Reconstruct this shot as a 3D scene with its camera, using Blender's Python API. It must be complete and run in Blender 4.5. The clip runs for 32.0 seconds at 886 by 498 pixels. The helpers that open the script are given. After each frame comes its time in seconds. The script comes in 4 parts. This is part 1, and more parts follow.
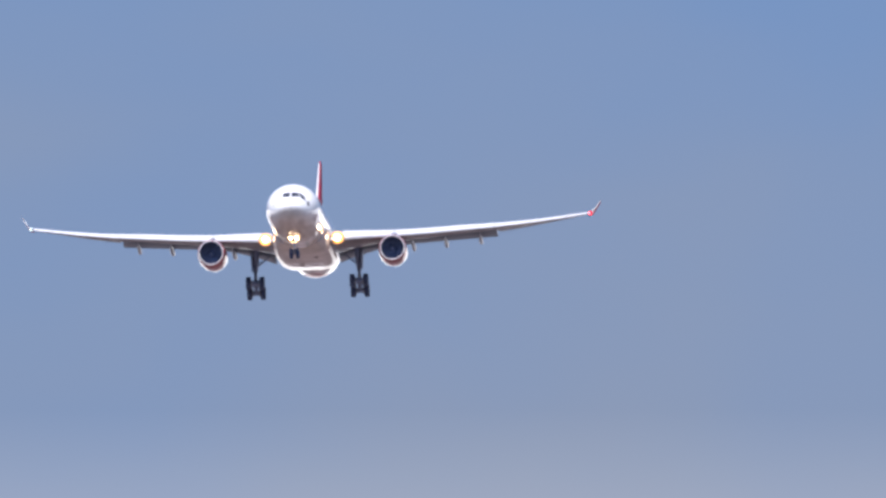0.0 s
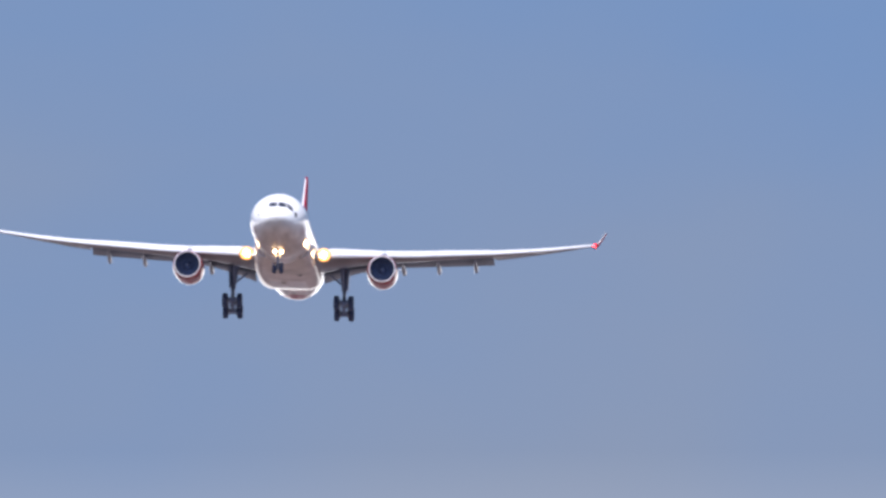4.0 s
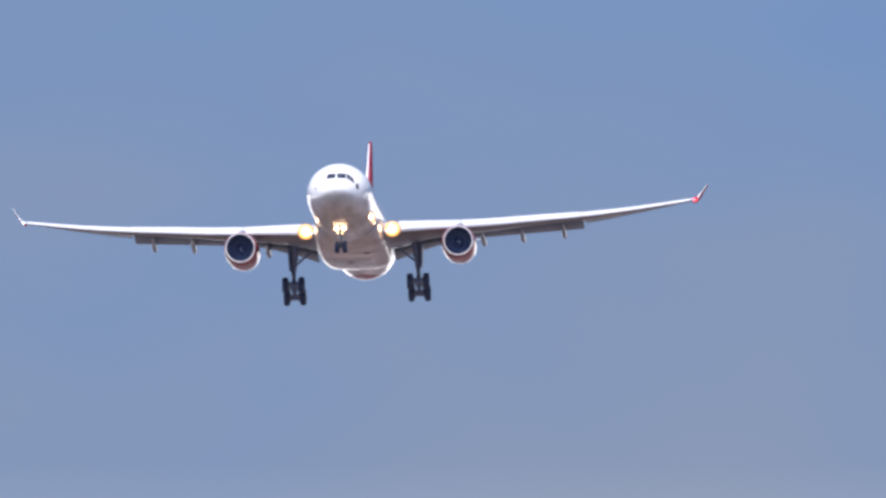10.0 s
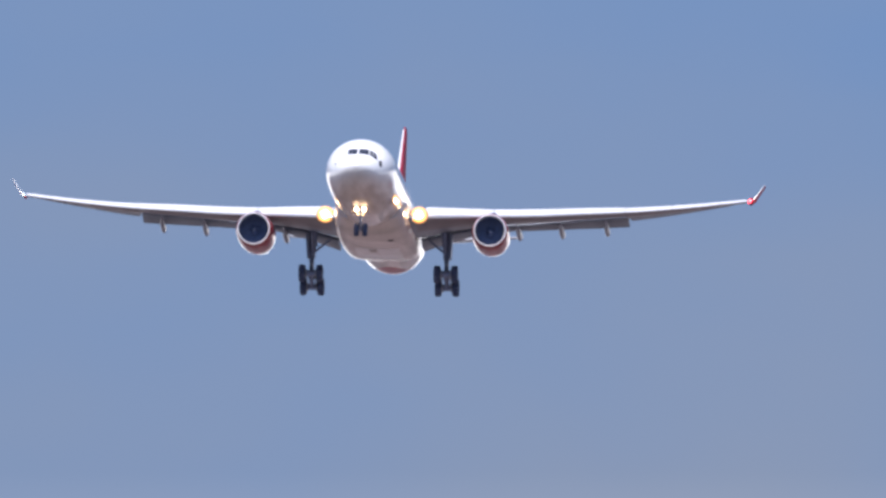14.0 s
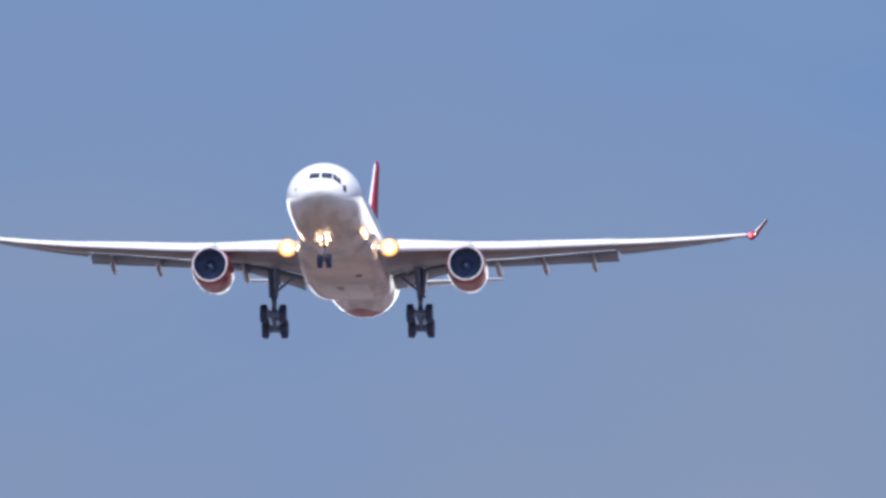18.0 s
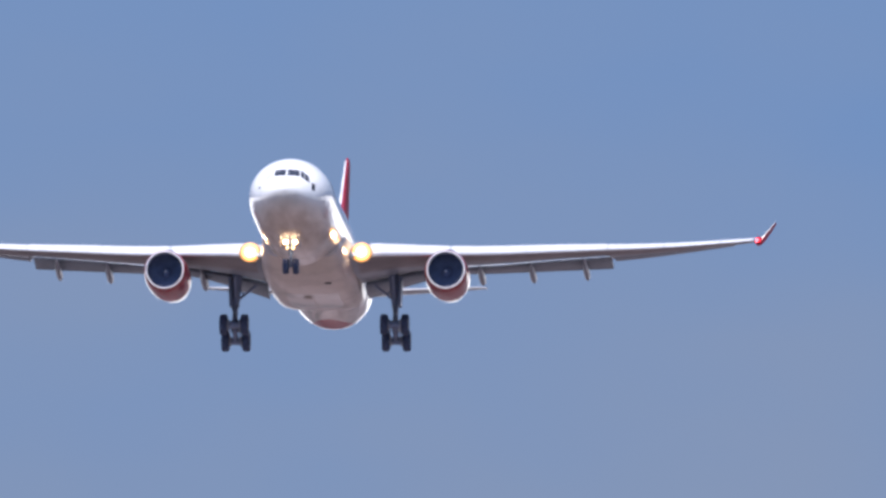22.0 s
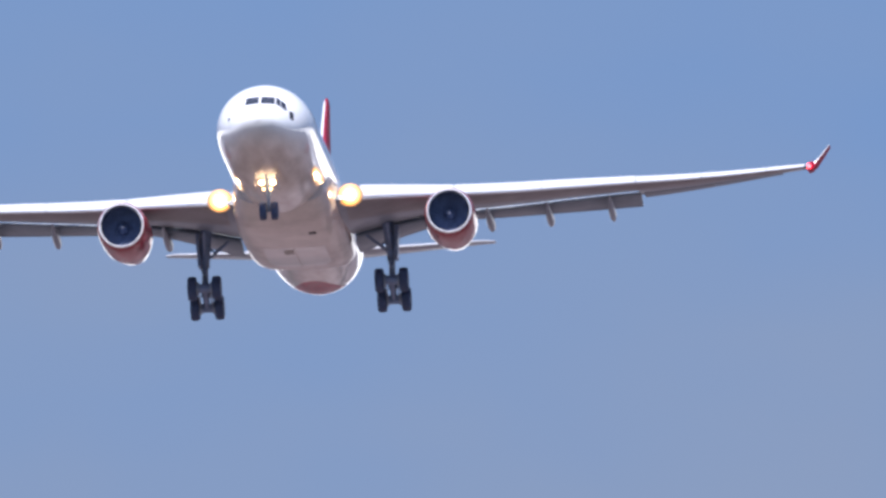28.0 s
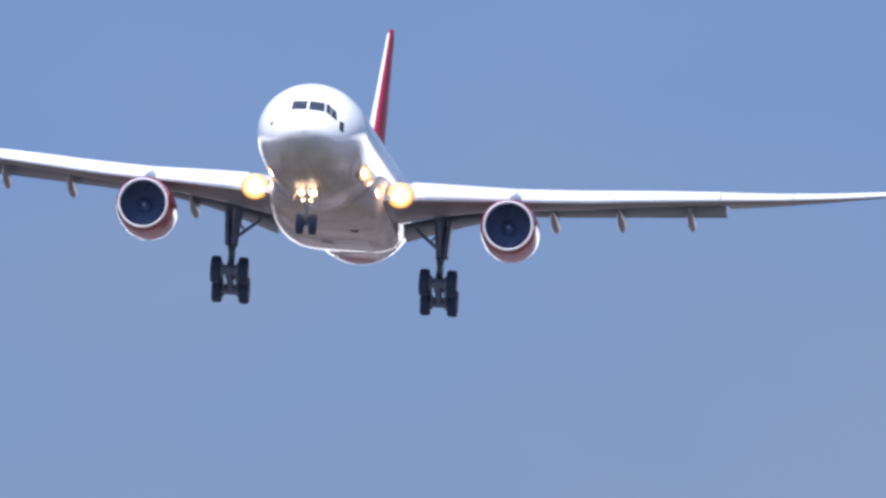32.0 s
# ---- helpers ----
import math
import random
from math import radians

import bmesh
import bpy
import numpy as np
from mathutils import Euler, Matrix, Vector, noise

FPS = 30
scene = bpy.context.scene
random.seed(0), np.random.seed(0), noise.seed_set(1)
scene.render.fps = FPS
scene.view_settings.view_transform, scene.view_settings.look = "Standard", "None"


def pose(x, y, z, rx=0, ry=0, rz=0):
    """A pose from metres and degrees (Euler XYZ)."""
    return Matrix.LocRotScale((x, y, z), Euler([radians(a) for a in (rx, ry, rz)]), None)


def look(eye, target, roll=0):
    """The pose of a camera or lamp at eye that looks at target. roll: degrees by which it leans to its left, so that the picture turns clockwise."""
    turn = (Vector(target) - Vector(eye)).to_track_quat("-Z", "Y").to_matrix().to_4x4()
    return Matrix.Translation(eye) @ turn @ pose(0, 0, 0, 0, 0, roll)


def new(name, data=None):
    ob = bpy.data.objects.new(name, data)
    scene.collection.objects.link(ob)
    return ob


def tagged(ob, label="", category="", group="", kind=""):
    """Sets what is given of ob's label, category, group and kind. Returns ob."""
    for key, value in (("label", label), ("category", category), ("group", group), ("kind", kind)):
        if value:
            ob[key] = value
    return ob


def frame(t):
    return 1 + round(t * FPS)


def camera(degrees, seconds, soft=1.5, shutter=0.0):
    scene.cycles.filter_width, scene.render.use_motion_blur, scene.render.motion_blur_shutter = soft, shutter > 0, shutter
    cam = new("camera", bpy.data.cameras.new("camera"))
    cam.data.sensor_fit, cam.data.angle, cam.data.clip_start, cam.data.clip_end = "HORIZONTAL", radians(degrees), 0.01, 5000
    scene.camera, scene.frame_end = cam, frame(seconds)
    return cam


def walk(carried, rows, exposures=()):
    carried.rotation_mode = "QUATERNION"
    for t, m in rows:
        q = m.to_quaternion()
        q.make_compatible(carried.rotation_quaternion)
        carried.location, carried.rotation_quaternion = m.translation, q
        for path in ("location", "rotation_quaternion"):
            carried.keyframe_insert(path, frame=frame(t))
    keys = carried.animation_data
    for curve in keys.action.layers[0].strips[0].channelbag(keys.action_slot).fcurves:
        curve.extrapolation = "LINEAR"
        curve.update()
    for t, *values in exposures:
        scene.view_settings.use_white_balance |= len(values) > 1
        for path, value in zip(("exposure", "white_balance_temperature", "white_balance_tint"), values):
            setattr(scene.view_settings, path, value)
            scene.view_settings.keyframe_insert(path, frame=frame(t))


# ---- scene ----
cam = camera(1.3020, 32.0, soft=3.0)
walk(cam, [
    (0, pose(0, 0, 1.7, 92.92286, 0, 0.08245)),
    (0.5, pose(0, 0, 1.7, 92.94372, 0, 0.07538)),
    (1, pose(0, 0, 1.7, 92.96220, 0, 0.07067)),
    (1.5, pose(0, 0, 1.7, 92.96244, 0, 0.07519)),
    (2, pose(0, 0, 1.7, 92.95121, 0, 0.09361)),
    (2.5, pose(0, 0, 1.7, 92.94924, 0, 0.10184)),
    (3, pose(0, 0, 1.7, 92.95924, 0, 0.08584)),
    (3.5, pose(0, 0, 1.7, 92.97756, 0, 0.07390)),
    (5.5, pose(0, 0, 1.7, 92.98707, 0, 0.10897)),
    (6, pose(0, 0, 1.7, 92.98764, 0, 0.09668)),
    (6.5, pose(0, 0, 1.7, 93.00085, 0, 0.09805)),
    (7, pose(0, 0, 1.7, 93.01260, 0, 0.12056)),
    (7.5, pose(0, 0, 1.7, 93.00906, 0, 0.16768)),
    (8, pose(0, 0, 1.7, 92.98650, 0, 0.19951)),
    (8.5, pose(0, 0, 1.7, 92.96351, 0, 0.20865)),
    (9, pose(0, 0, 1.7, 92.95780, 0, 0.20661)),
    (9.5, pose(0, 0, 1.7, 92.97163, 0, 0.20484)),
    (10, pose(0, 0, 1.7, 93.00093, 0, 0.21069)),
    (10.5, pose(0, 0, 1.7, 93.01719, 0, 0.22825)),
    (11, pose(0, 0, 1.7, 93.01418, 0, 0.24993)),
    (11.5, pose(0, 0, 1.7, 93.00134, 0, 0.25664)),
    (12, pose(0, 0, 1.7, 92.99126, 0, 0.24481)),
    (12.5, pose(0, 0, 1.7, 92.99063, 0, 0.23971)),
    (13, pose(0, 0, 1.7, 92.99734, 0, 0.25955)),
    (13.5, pose(0, 0, 1.7, 93.00743, 0, 0.27585)),
    (14, pose(0, 0, 1.7, 93.01485, 0, 0.27606)),
    (14.5, pose(0, 0, 1.7, 93.02052, 0, 0.27267)),
    (16.5, pose(0, 0, 1.7, 93.07096, 0, 0.29081)),
    (17, pose(0, 0, 1.7, 93.08395, 0, 0.29926)),
    (17.5, pose(0, 0, 1.7, 93.08888, 0, 0.28687)),
    (18, pose(0, 0, 1.7, 93.08893, 0, 0.25936)),
    (18.5, pose(0, 0, 1.7, 93.08825, 0, 0.22449)),
    (19, pose(0, 0, 1.7, 93.10013, 0, 0.20527)),
    (19.5, pose(0, 0, 1.7, 93.11963, 0, 0.20615)),
    (20, pose(0, 0, 1.7, 93.13412, 0, 0.22777)),
    (20.5, pose(0, 0, 1.7, 93.14150, 0, 0.24581)),
    (21, pose(0, 0, 1.7, 93.14064, 0, 0.24443)),
    (21.5, pose(0, 0, 1.7, 93.13568, 0, 0.24327)),
    (22, pose(0, 0, 1.7, 93.13624, 0, 0.25139)),
    (22.5, pose(0, 0, 1.7, 93.14596, 0, 0.27409)),
    (23, pose(0, 0, 1.7, 93.16174, 0, 0.30479)),
    (23.5, pose(0, 0, 1.7, 93.16954, 0, 0.32180)),
    (24, pose(0, 0, 1.7, 93.16740, 0, 0.32857)),
    (24.5, pose(0, 0, 1.7, 93.15605, 0, 0.33192)),
    (25, pose(0, 0, 1.7, 93.14050, 0, 0.33231)),
    (25.5, pose(0, 0, 1.7, 93.13371, 0, 0.32330)),
    (27.5, pose(0, 0, 1.7, 93.13448, 0, 0.29975)),
    (28, pose(0, 0, 1.7, 93.12668, 0, 0.29507)),
    (28.5, pose(0, 0, 1.7, 93.12735, 0, 0.28357)),
    (29, pose(0, 0, 1.7, 93.13336, 0, 0.27466)),
    (29.5, pose(0, 0, 1.7, 93.14591, 0, 0.27693)),
    (30, pose(0, 0, 1.7, 93.16123, 0, 0.29576)),
    (30.5, pose(0, 0, 1.7, 93.16890, 0, 0.33167)),
    (31, pose(0, 0, 1.7, 93.15818, 0, 0.37244)),
    (31.5, pose(0, 0, 1.7, 93.14416, 0, 0.39480)),
    (32, pose(0, 0, 1.7, 93.13584, 0, 0.42160)),
], exposures=[(0, 0.36, 6450, 14), (6, 0.34, 6430, 14), (13, 0.32, 6400, 14), (19, 0.30, 6300, 14), (25, 0.27, 6250, 14), (28, 0.43, 6230, 14), (32, 0.42, 6080, 14)])

# ---- daylight ----
SUN_AZ, SUN_EL = 204.0, 66.0        # degrees: azimuth from +Y towards +X, height above the horizon


def build_world():
    w = bpy.data.worlds.new("sky")
    w.use_nodes = True
    scene.world = w
    nt = w.node_tree
    bg = nt.nodes["Background"]
    sky = nt.nodes.new("ShaderNodeTexSky")
    sky.sky_type = "NISHITA"
    sky.sun_disc = False
    sky.sun_elevation = radians(SUN_EL)
    sky.sun_rotation = radians(SUN_AZ)
    sky.altitude = 20
    sky.air_density, sky.dust_density, sky.ozone_density = 1.0, 0.6, 2.5
    # humid tropical haze: white at the horizon, thinning upwards into a hazy blue, with soft uneven veils
    co = nt.nodes.new("ShaderNodeTexCoord")
    sep = nt.nodes.new("ShaderNodeSeparateXYZ")
    mp = nt.nodes.new("ShaderNodeMapping")
    mp.inputs["Scale"].default_value = (70, 70, 130)
    mp.inputs["Location"].default_value = (0.35, 0, 0.6)
    mp.inputs["Rotation"].default_value = (0, 0.35, 0)
    n1 = nt.nodes.new("ShaderNodeTexNoise")
    n1.inputs["Scale"].default_value = 1.0
    n1.inputs["Detail"].default_value = 3.0
    n1.inputs["Roughness"].default_value = 0.45
    veil = nt.nodes.new("ShaderNodeMapRange")
    veil.inputs["From Min"].default_value = 0.32
    veil.inputs["From Max"].default_value = 0.72
    deep = nt.nodes.new("ShaderNodeMix")
    deep.data_type = "RGBA"
    deep.inputs[6].default_value = (1.342, 2.330, 4.219, 1)
    deep.inputs[7].default_value = (2.401, 2.701, 3.284, 1)
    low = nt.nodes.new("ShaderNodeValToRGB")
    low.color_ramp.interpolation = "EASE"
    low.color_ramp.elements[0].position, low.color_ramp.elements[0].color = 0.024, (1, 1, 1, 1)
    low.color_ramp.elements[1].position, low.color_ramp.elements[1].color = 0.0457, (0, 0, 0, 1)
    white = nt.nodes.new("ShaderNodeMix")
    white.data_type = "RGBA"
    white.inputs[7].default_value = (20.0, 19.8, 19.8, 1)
    high = nt.nodes.new("ShaderNodeMapRange")
    high.inputs["From Min"].default_value = 0.13
    high.inputs["From Max"].default_value = 0.45
    top = nt.nodes.new("ShaderNodeMix")
    top.data_type = "RGBA"
    nt.links.new(co.outputs["Generated"], mp.inputs["Vector"])
    nt.links.new(co.outputs["Generated"], sep.inputs[0])
    nt.links.new(mp.outputs["Vector"], n1.inputs["Vector"])
    nt.links.new(n1.outputs["Fac"], veil.inputs["Value"])
    veil.inputs["To Max"].default_value = 0.25
    grade = nt.nodes.new("ShaderNodeMapRange")
    grade.inputs["From Min"].default_value, grade.inputs["From Max"].default_value = 0.044, 0.0578
    grade.inputs["To Min"].default_value, grade.inputs["To Max"].default_value = 0.62, 0.06
    both = nt.nodes.new("ShaderNodeMath")
    both.operation = "ADD"
    both.use_clamp = True
    nt.links.new(sep.outputs["Z"], grade.inputs["Value"])
    nt.links.new(veil.outputs["Result"], both.inputs[0])
    nt.links.new(grade.outputs["Result"], both.inputs[1])
    # a clearer blue gap in the veil, low beyond the approach path
    gap = []
    for axis, a, b in (("X", 0.0042, 0.0078), ("Z", 0.0536, 0.0500)):
        g = nt.nodes.new("ShaderNodeMapRange")
        g.interpolation_type = "SMOOTHSTEP"
        g.inputs["From Min"].default_value, g.inputs["From Max"].default_value = a, b
        nt.links.new(sep.outputs[axis], g.inputs["Value"])
        gap.append(g.outputs["Result"])
    clear = nt.nodes.new("ShaderNodeMath")
    clear.operation = "MULTIPLY"
    less = nt.nodes.new("ShaderNodeMath")
    less.operation = "MULTIPLY_ADD"
    less.use_clamp = True
    less.inputs[1].default_value = -0.07
    nt.links.new(gap[0], clear.inputs[0])
    nt.links.new(gap[1], clear.inputs[1])
    nt.links.new(clear.outputs[0], less.inputs[0])
    # and a second one on the other side
    side = []
    for axis, a, b in (("X", -0.0040, -0.0090), ("Z", 0.0545, 0.0515)):
        g = nt.nodes.new("ShaderNodeMapRange")
        g.interpolation_type = "SMOOTHSTEP"
        g.inputs["From Min"].default_value, g.inputs["From Max"].default_value = a, b
        nt.links.new(sep.outputs[axis], g.inputs["Value"])
        side.append(g.outputs["Result"])
    left = nt.nodes.new("ShaderNodeMath")
    left.operation = "MULTIPLY"
    nt.links.new(side[0], left.inputs[0])
    nt.links.new(side[1], left.inputs[1])
    less2 = nt.nodes.new("ShaderNodeMath")
    less2.operation = "MULTIPLY_ADD"
    less2.inputs[1].default_value = -0.12
    nt.links.new(left.outputs[0], less2.inputs[0])
    nt.links.new(both.outputs[0], less2.inputs[2])
    nt.links.new(less2.outputs[0], less.inputs[2])
    nt.links.new(less.outputs[0], deep.inputs[0])
    # the horizon haze is raised towards +X to brighten its reflection in the fuselage
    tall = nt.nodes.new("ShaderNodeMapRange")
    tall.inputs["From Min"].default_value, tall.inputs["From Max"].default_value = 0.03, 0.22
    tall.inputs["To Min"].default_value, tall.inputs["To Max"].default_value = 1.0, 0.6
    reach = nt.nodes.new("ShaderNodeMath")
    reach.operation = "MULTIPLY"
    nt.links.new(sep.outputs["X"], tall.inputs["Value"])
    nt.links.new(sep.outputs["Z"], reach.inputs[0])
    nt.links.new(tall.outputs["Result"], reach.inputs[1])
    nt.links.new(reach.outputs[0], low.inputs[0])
    # haze band strong ahead, weak behind, to shape reflections in the paint
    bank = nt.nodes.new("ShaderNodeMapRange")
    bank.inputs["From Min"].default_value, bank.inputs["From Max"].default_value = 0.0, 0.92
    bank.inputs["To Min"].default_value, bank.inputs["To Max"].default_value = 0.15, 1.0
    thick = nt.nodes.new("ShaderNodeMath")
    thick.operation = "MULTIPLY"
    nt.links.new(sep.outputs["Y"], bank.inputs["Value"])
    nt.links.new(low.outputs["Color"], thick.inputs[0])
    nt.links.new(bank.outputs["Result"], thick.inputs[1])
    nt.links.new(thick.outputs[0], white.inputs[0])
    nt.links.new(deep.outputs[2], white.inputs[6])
    nt.links.new(sep.outputs["Z"], high.inputs["Value"])
    nt.links.new(high.outputs["Result"], top.inputs[0])
    nt.links.new(white.outputs[2], top.inputs[6])
    milky = nt.nodes.new("ShaderNodeMix")       # thin high haze brightens the whole dome
    milky.data_type, milky.blend_type = "RGBA", "MULTIPLY"
    milky.inputs[0].default_value = 1.0
    milky.inputs[7].default_value = (1.6, 1.5, 1.4, 1)
    nt.links.new(sky.outputs["Color"], milky.inputs[6])
    nt.links.new(milky.outputs[2], top.inputs[7])
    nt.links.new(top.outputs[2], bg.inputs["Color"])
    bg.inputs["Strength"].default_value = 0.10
    sun = bpy.data.lights.new("sun", "SUN")
    sun.energy, sun.angle, sun.color = 4.2, radians(0.55), (1.0, 0.962, 0.965)
    a, e = radians(SUN_AZ), radians(SUN_EL)
    to_sun = Vector((math.sin(a) * math.cos(e), math.cos(a) * math.cos(e), math.sin(e)))
    ob = new("sun", sun)
    ob.matrix_world = look(to_sun * 100, (0, 0, 0))


build_world()



# ---- materials ----
def material(name, color, rough=0.5, metal=0.0, vary=0.08, scale=1.2, coat=0.0, bump=0.0, fine=14.0, coat_rough=0.06):
    m = bpy.data.materials.new(name)
    m.use_nodes = True
    nt = m.node_tree
    b = nt.nodes["Principled BSDF"]
    b.inputs["Roughness"].default_value = rough
    b.inputs["Metallic"].default_value = metal
    b.inputs["Coat Weight"].default_value = coat
    b.inputs["Coat Roughness"].default_value = coat_rough
    co = nt.nodes.new("ShaderNodeTexCoord")
    n1 = nt.nodes.new("ShaderNodeTexNoise")
    n1.inputs["Scale"].default_value = scale
    n1.inputs["Detail"].default_value = 5
    n2 = nt.nodes.new("ShaderNodeTexNoise")
    n2.inputs["Scale"].default_value = fine
    n2.inputs["Detail"].default_value = 3
    add = nt.nodes.new("ShaderNodeMath")
    add.operation = "ADD"
    ramp = nt.nodes.new("ShaderNodeMapRange")
    ramp.inputs["From Min"].default_value = 0.7
    ramp.inputs["From Max"].default_value = 1.3
    mix = nt.nodes.new("ShaderNodeMix")
    mix.data_type = "RGBA"
    lo = [c * (1 - 2 * vary) for c in color]
    hi = [min(1, c * (1 + vary)) for c in color]
    mix.inputs[6].default_value = (*lo, 1)
    mix.inputs[7].default_value = (*hi, 1)
    for n in (n1, n2):
        nt.links.new(co.outputs["Object"], n.inputs["Vector"])
    nt.links.new(n1.outputs["Fac"], add.inputs[0])
    nt.links.new(n2.outputs["Fac"], add.inputs[1])
    nt.links.new(add.outputs[0], ramp.inputs["Value"])
    nt.links.new(ramp.outputs["Result"], mix.inputs[0])
    nt.links.new(mix.outputs[2], b.inputs["Base Color"])
    if bump:
        bp = nt.nodes.new("ShaderNodeBump")
        bp.inputs["Strength"].default_value = bump
        bp.inputs["Distance"].default_value = 0.02
        nt.links.new(n2.outputs["Fac"], bp.inputs["Height"])
        nt.links.new(bp.outputs["Normal"], b.inputs["Normal"])
    return m


def lamp_glass(name, color, strength):
    m = bpy.data.materials.new(name)
    m.use_nodes = True
    b = m.node_tree.nodes["Principled BSDF"]
    b.inputs["Base Color"].default_value = (*color, 1)
    b.inputs["Emission Color"].default_value = (*color, 1)
    b.inputs["Emission Strength"].default_value = strength
    return m


WHITE = material("white_gloss_paint", (0.80, 0.80, 0.80), 0.28, vary=0.03, coat=1.0)
BELLY = material("brownish_white_belly_paint", (0.60, 0.52, 0.485), 0.35, vary=0.12, scale=0.5, coat=0.55, coat_rough=0.01)
BELLY.node_tree.nodes["Principled BSDF"].inputs["Specular IOR Level"].default_value = 0.0
# pale ground reflection on the gear bay doors put into their colour
DOOR_PALE = material("reflection_pale_door_paint", (0.65, 0.58, 0.545), 0.34, vary=0.12, scale=0.6, coat=0.7, coat_rough=0.01)
RED = material("red_gloss_paint", (0.27, 0.008, 0.024), 0.42, vary=0.06, coat=0.7, coat_rough=0.01)
RED.node_tree.nodes["Principled BSDF"].inputs["Specular IOR Level"].default_value = 0.2
# lighter copy of the red: light on fin and winglets put into the colour
FIN_RED = material("sky_lit_red_fin_paint", (0.34, 0.030, 0.062), 0.6, vary=0.06, coat=0.0)
FIN_RED.node_tree.nodes["Principled BSDF"].inputs["Specular IOR Level"].default_value = 0.05
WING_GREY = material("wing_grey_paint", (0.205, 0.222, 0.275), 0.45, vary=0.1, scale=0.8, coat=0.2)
# unseen top kept paler to brighten its reflection in the fuselage side
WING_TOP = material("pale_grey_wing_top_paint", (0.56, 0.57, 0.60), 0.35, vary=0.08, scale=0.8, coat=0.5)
FLAP_GREY = material("flap_grey_paint", (0.20, 0.232, 0.285), 0.45, vary=0.1, scale=0.9)
# shade beneath the slats put into the colour of the wing's lower nose
COVE = material("shade_tinted_slat_cove", (0.205, 0.188, 0.205), 0.5, vary=0.15, scale=0.9)
BRIGHT = material("polished_leading_edge", (0.72, 0.72, 0.73), 0.3, 0.0, vary=0.05, coat=0.5)
LIP = material("brushed_intake_lip", (0.84, 0.83, 0.84), 0.3, 0.25, vary=0.05)
GLASS_DARK = material("cockpit_glass", (0.045, 0.05, 0.07), 0.1, vary=0.1)
# sky glare on the starboard side pane put into its colour
GLARE_PALE = material("pale_sky_glare_glass", (0.62, 0.66, 0.72), 0.1, vary=0.04, coat=0.5)
# distance haze put into the fan and duct colours as navy
FAN_DARK = material("haze_navy_fan", (0.078, 0.106, 0.195), 0.8, 0.0, vary=0.12, scale=3)
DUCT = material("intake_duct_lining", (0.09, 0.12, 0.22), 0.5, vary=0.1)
# tyre, gear and hub colours carry the blue of the distance haze
TYRE = material("haze_blue_rubber", (0.040, 0.058, 0.12), 0.75, vary=0.2, scale=5)
STEEL = material("haze_blue_gear_steel", (0.16, 0.20, 0.31), 0.5, 0.1, vary=0.15, scale=4)
RIM = material("wheel_hub_alloy", (0.24, 0.27, 0.33), 0.45, 0.5, vary=0.15, scale=5)
VENT = material("mid_grey_vent_mesh", (0.36, 0.32, 0.30), 0.6, vary=0.1)
PANEL_DARK = material("dark_sensor_plate", (0.03, 0.03, 0.04), 0.5, vary=0.1)
LANDING = lamp_glass("landing_lamp_glow", (1.0, 0.80, 0.50), 120.0)


def halo_glow(radius, peak, edge):
    """A glowing disc painting a lamp's lens halo: brightest at the lamp, fading outwards."""
    m = lamp_glass("lamp_lens_halo_glow", (1.0, 0.44, 0.10), 1.0)
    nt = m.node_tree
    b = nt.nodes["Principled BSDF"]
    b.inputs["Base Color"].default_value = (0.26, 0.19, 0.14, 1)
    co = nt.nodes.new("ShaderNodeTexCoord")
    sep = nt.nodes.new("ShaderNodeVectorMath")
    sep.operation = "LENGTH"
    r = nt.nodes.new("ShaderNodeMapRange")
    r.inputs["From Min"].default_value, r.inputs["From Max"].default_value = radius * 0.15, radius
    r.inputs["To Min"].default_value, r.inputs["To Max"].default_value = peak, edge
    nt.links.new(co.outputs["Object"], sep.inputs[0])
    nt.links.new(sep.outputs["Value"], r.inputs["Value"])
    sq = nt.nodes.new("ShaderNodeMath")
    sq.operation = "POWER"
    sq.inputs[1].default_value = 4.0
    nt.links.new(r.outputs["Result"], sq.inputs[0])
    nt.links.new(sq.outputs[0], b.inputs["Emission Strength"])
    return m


LANDING_HALO = halo_glow(0.74, 2.0, 0.72)
TAXI_HALO = halo_glow(0.22, 1.15, 0.8)
TAXI = lamp_glass("taxi_lamp_glow", (1.0, 0.80, 0.50), 40.0)
TURNOFF = lamp_glass("amber_lamp_glow", (1.0, 0.66, 0.30), 4.0)
NAV_RED = lamp_glass("red_nav_glow", (1.0, 0.05, 0.06), 9.0)
NAV_PALE = lamp_glass("pale_green_nav_glow", (0.75, 1.0, 0.95), 2.0)
STROBE = lamp_glass("white_strobe_glow", (1.0, 0.98, 0.95), 160.0)
BEACON = lamp_glass("red_beacon_glow", (1.0, 0.03, 0.04), 20.0)
FEATHER = material("sooty_feathers", (0.016, 0.017, 0.026), 0.7, vary=0.3, scale=30, fine=120)
FEATHER_PALE = material("pale_belly_feathers", (0.15, 0.11, 0.09), 0.7, vary=0.25, scale=30, fine=120)


